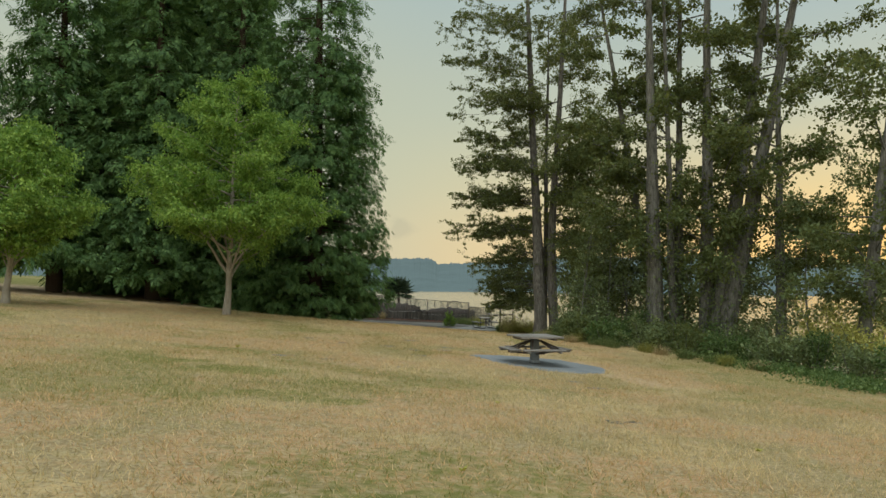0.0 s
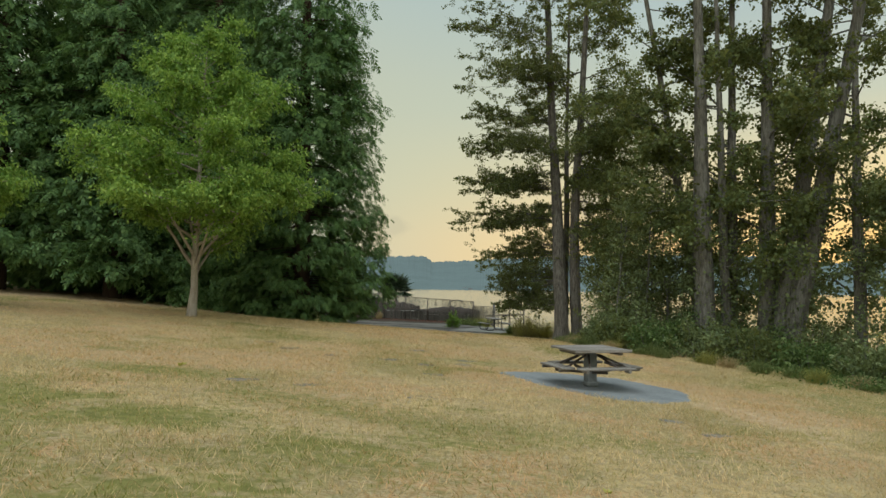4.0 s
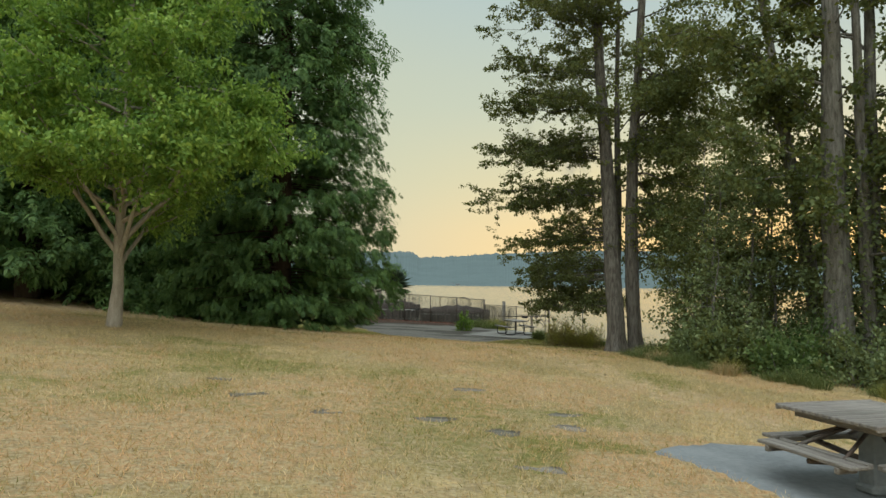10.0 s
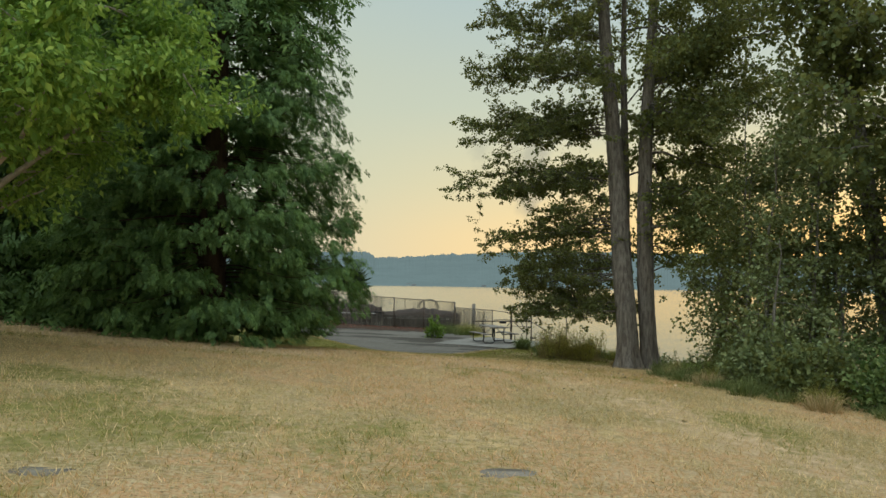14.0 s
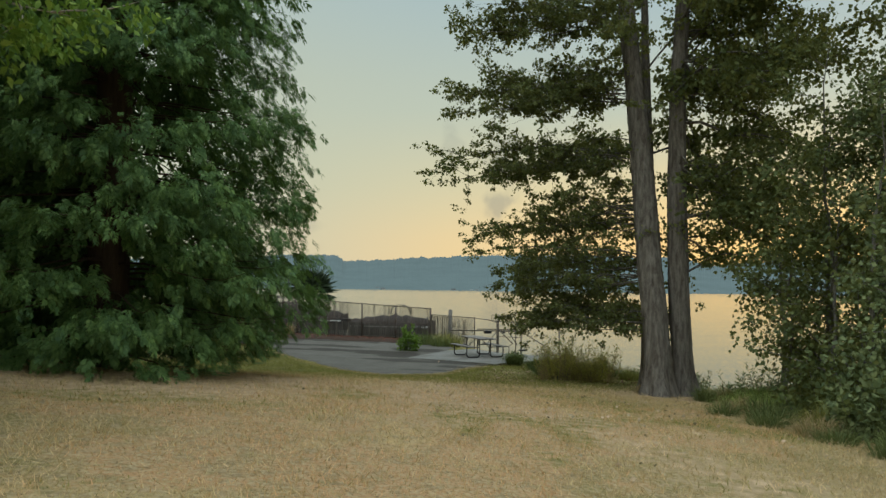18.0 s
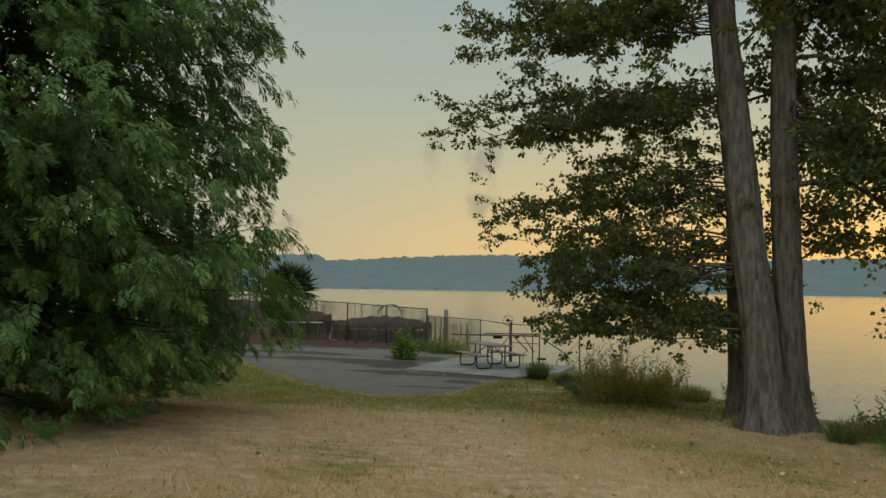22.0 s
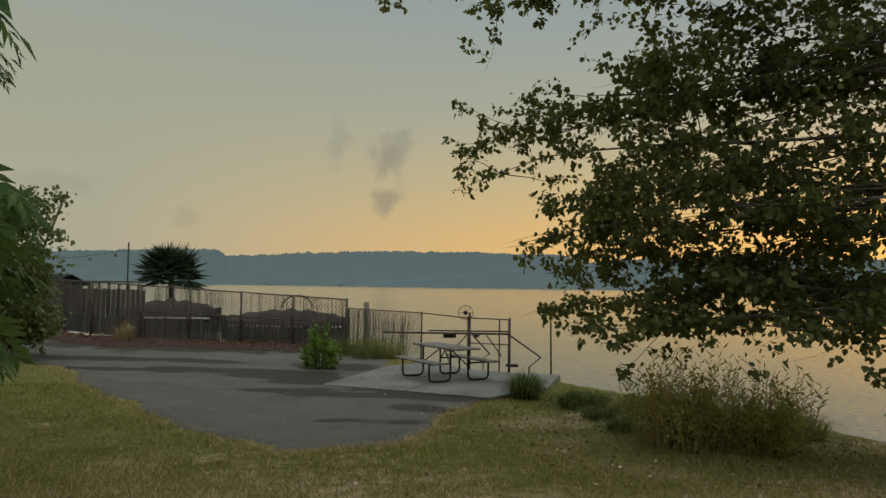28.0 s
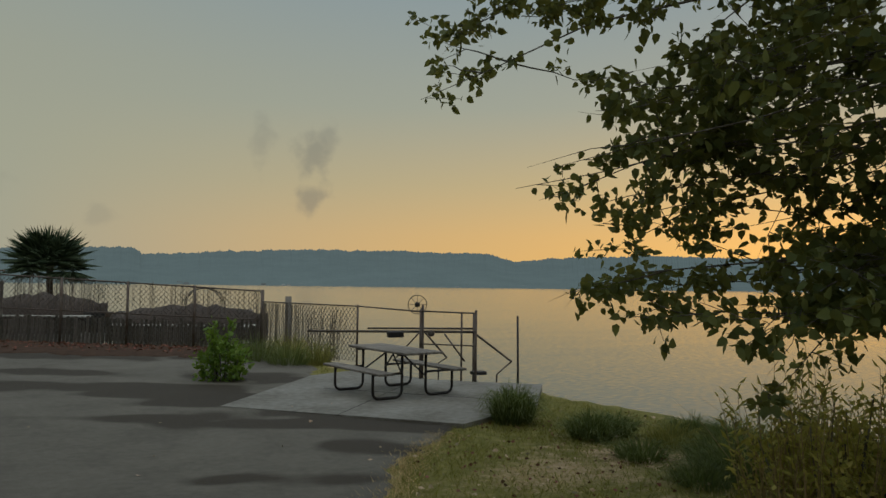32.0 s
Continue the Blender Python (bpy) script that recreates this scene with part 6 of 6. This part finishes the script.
# ---- houses on the far shore ----
rng = np.random.default_rng(800)
M_FAR = mat("pale_far_house", (0.20, 0.22, 0.22), 0.9, spec=0.1, obj_random=0.4)
bm = box((14, 8, 6), (0, 0, 3), 0)
top = [e for e in bm.verts if e.co.z > 5]
for vtx in top:
    vtx.co.y *= 0.15
    vtx.co.z += 2
house_mesh = None
for i in range(22):
    az = radians(rng.uniform(-9, 29) if i > 8 else rng.uniform(8, 14))
    dist = 1398 + rng.uniform(0, 60)
    if house_mesh is None:
        ob = part("far_house", bm, M_FAR)
        house_mesh = ob.data
    else:
        ob = new("far_house", house_mesh)
    k = rng.uniform(0.25, 0.6)
    ob.matrix_world = pose(math.sin(az) * dist, math.cos(az) * dist + 20, WATER + 0.3 + (dist - 1398) * 0.05, 0, 0, rng.uniform(-30, 30)) @ Matrix.Diagonal((k * 1.3, k, k * 0.8, 1))
    tagged(ob, "tiny pale house on the far shore", "house", "houses on the far shore")


# ---- grass and litter ----
def scatter(name, n, lo, hi, width, material, label, seed, want, lean, ymax):
    """Short blades over the lawn, thick along the way that is walked and thinning out to the sides."""
    rng = np.random.default_rng(seed)
    x, y = rng.uniform(-24, 15, n), rng.uniform(1.2, ymax, n)
    side = np.abs(x + 1.2)
    keep = (rng.uniform(size=n) < want(x, y) * (1 - 0.8 * smooth(5, 16, side))) & (x < bank(y) - 0.3) & ~((x < -9.5) & (y > 38))
    for poly in (ASPHALT, SLAB, PAD):
        keep &= ~inside(x, y, poly)
    for sx, sy in STONES:
        keep &= (x - sx) ** 2 + (y - sy) ** 2 > 0.018
    x, y = x[keep], y[keep]
    m = len(x)
    z = ground_z(x, y)
    h = rng.uniform(lo, hi, m) * (0.6 + 0.8 * patchy(x, y, 0.8, 9))
    a = rng.uniform(0, 2 * np.pi, m)
    wx, wy = np.cos(a) * width / 2, np.sin(a) * width / 2
    l1, l2 = rng.normal(size=m) * lean * h, rng.normal(size=m) * lean * h
    v = np.stack([np.stack([x - wx, y - wy, z - 0.004], -1), np.stack([x + wx, y + wy, z - 0.004], -1), np.stack([x + l1, y + l2, z + h], -1)], 1)
    ob = raw(name, v.reshape(-1, 3), np.arange(3 * m).reshape(-1, 3), material)
    return tagged(ob, label, "grass", kind="stuff")


scatter("ruddy_grass", 420000, 0.03, 0.08, 0.009, M_RUDDY, "short reddish dead grass blades", 903, lambda x, y: ruddy_mask(x, y) * (1 - 0.7 * earth_mask(x, y)) * (0.35 + 0.9 * patchy(x, y, 0.35, 12)), 0.8, 42)
scatter("dry_grass", 1000000, 0.03, 0.09, 0.0095, M_DRY, "short dry straw-coloured grass blades", 901, lambda x, y: (1 - 0.8 * green_mask(x, y)) * (1 - 0.75 * ruddy_mask(x, y)) * (1 - 0.7 * earth_mask(x, y)) * (0.35 + 0.9 * patchy(x, y, 0.35, 12)), 0.8, 46)
scatter("green_grass", 480000, 0.025, 0.07, 0.011, M_GREENGRASS, "short green grass blades", 902, lambda x, y: np.clip(green_mask(x, y), 0, 1) * (1 - 0.7 * earth_mask(x, y)) * (0.4 + 0.8 * patchy(x, y, 0.4, 13)), 0.8, 58)
scatter("shore_grass", 1100000, 0.03, 0.085, 0.011, M_GREENGRASS, "green grass blades along the shore", 904, lambda x, y: smooth(40, 43, y) * (0.3 + 0.9 * patchy(x, y, 0.4, 17)) * (1 - 0.6 * earth_mask(x, y)), 0.9, 53)
# a rim of longer dry grass along the edge of the asphalt
rng = np.random.default_rng(940)
RIM = [(-5.9, 56.2), (-4.3, 52.0), (-2.7, 48.35), (-1.1, 45.2), (0.45, 45.7), (1.2, 46.8), (1.85, 48.3), (2.8, 49.5)]
seg = rng.integers(0, len(RIM) - 1, 5200)
k = rng.uniform(size=5200)
x = np.array([RIM[s][0] + (RIM[s + 1][0] - RIM[s][0]) * q for s, q in zip(seg, k)]) - 0.06 + rng.normal(size=5200) * 0.11
y = np.array([RIM[s][1] + (RIM[s + 1][1] - RIM[s][1]) * q for s, q in zip(seg, k)]) - 0.10 + rng.normal(size=5200) * 0.11
z, h, a = ground_z(x, y), rng.uniform(0.02, 0.07, 5200), rng.uniform(0, 6.28, 5200)
wx, wy = np.cos(a) * 0.006, np.sin(a) * 0.006
v = np.stack([np.stack([x - wx, y - wy, z], -1), np.stack([x + wx, y + wy, z], -1), np.stack([x + rng.normal(size=5200) * h, y + rng.normal(size=5200) * h, z + h], -1)], 1)
tagged(raw("edge_grass", v.reshape(-1, 3), np.arange(3 * 5200).reshape(-1, 3), M_DRY), "dry grass along the edge of the asphalt", "grass", kind="stuff")
# leafy ground cover under the edge of the undergrowth
rng = np.random.default_rng(930)
n = 30000
y = rng.uniform(12, 38, n)
x = bank(y) - 2.6 + rng.normal(size=n) * 0.9 + (patchy(y, y * 0, 1.7, 14) - 0.5) * 1.6
k = (rng.uniform(size=n) < 0.3 + patchy(x, y, 0.6, 15)) & (x < bank(y) + 0.5)
x, y = x[k], y[k]
c = np.stack([x, y, ground_z(x, y) + 0.02 + np.abs(rng.normal(size=len(x))) * 0.12 * (0.4 + patchy(x, y, 1.0, 16))], -1)
v, f = leaf_arrays(c, rng.normal(size=(len(x), 3)) + np.array([0, 0, 0.5]), 0.11 * rng.uniform(0.5, 1.2, len(x)), rng, 0.6)
tagged(raw("ground_cover", v, f, M_LEAF_GROUND), "low green leafy ground cover along the bank", "ground cover", kind="stuff")

M_LITTER = mat("fallen_leaves", (0.42, 0.34, 0.22), 0.9, spec=0.1, island=0.6)
M_LITTER_RED = mat("red_brown_leaves", (0.19, 0.095, 0.065), 0.9, spec=0.1, island=0.5)


def litter(name, n, box_, material, label, seed, size, test=None):
    rng = np.random.default_rng(seed)
    x, y = rng.uniform(box_[0], box_[1], n), rng.uniform(box_[2], box_[3], n)
    k = x < bank(y) - 0.4
    if test is not None:
        k &= test(x, y, rng)
    x, y = x[k], y[k]
    c = np.stack([x, y, ground_z(x, y) + 0.045], -1)
    d = rng.normal(size=(len(x), 3)) * np.array([1, 1, 0.15])
    v, f = leaf_arrays(c, d, size * rng.uniform(0.6, 1.3, len(x)), rng, 0.7, 0.2)
    return tagged(raw(name, v, f, material), label, "fallen leaves", kind="stuff")


litter("leaf_litter", 2600, (-6, 8, 22, 52), M_LITTER, "pale fallen leaves scattered on the grass", 910, 0.06, lambda x, y, r: r.uniform(size=len(x)) < smooth(24, 42, y) * (0.2 + 0.8 * (x > -1)) * np.where(inside(x, y, ASPHALT), 0.08, 1.0))
litter("brown_leaf_litter", 1300, (1.5, 7, 43, 50), M_LITTER_RED, "brown fallen leaves on the bank by the slab", 912, 0.045, lambda x, y, r: ~inside(x, y, ASPHALT) & ~inside(x, y, SLAB) & (r.uniform(size=len(x)) < patchy(x, y, 0.5, 18)))
litter("red_leaf_litter", 22000, (-9.5, 2.3, 55, 67), M_LITTER_RED, "red-brown leaves drifted along the fence", 911, 0.10,
       lambda x, y, r: (np.abs((y - 61.9) + (x - 2.2) * 0.472 + 0.9) < np.abs(r.normal(size=len(x))) * 0.9) & ((y - 61.9) + (x - 2.2) * 0.472 < -0.05))


def weed(x, y, r, seed):
    """A small rosette of broad leaves that stays green in the dry lawn."""
    rng = np.random.default_rng(seed)
    t = thing("weed", "small bright yellow-green weed in the dry lawn", "weed", (x, y, zat(x, y)), group="weeds in the lawn")
    for k in range(9):
        a = k * 2.4 + rng.uniform(-0.3, 0.3)
        d = np.array([[math.cos(a), math.sin(a), rng.uniform(0.3, 1.0)]])
        v, f = round_leaf_arrays(np.array([[0, 0, 0.01]]), d, r * rng.uniform(0.7, 1.1, 1), rng, 0.55)
        under(raw("leaf", v, f, M_LEAF_YEL), t)


weed(-5.28, 18.60, 0.08, 960)
weed(-5.27, 18.76, 0.06, 961)
weed(3.82, 8.97, 0.06, 962)
weed(0.15, 6.65, 0.06, 963)
weed(0.84, 11.63, 0.06, 964)
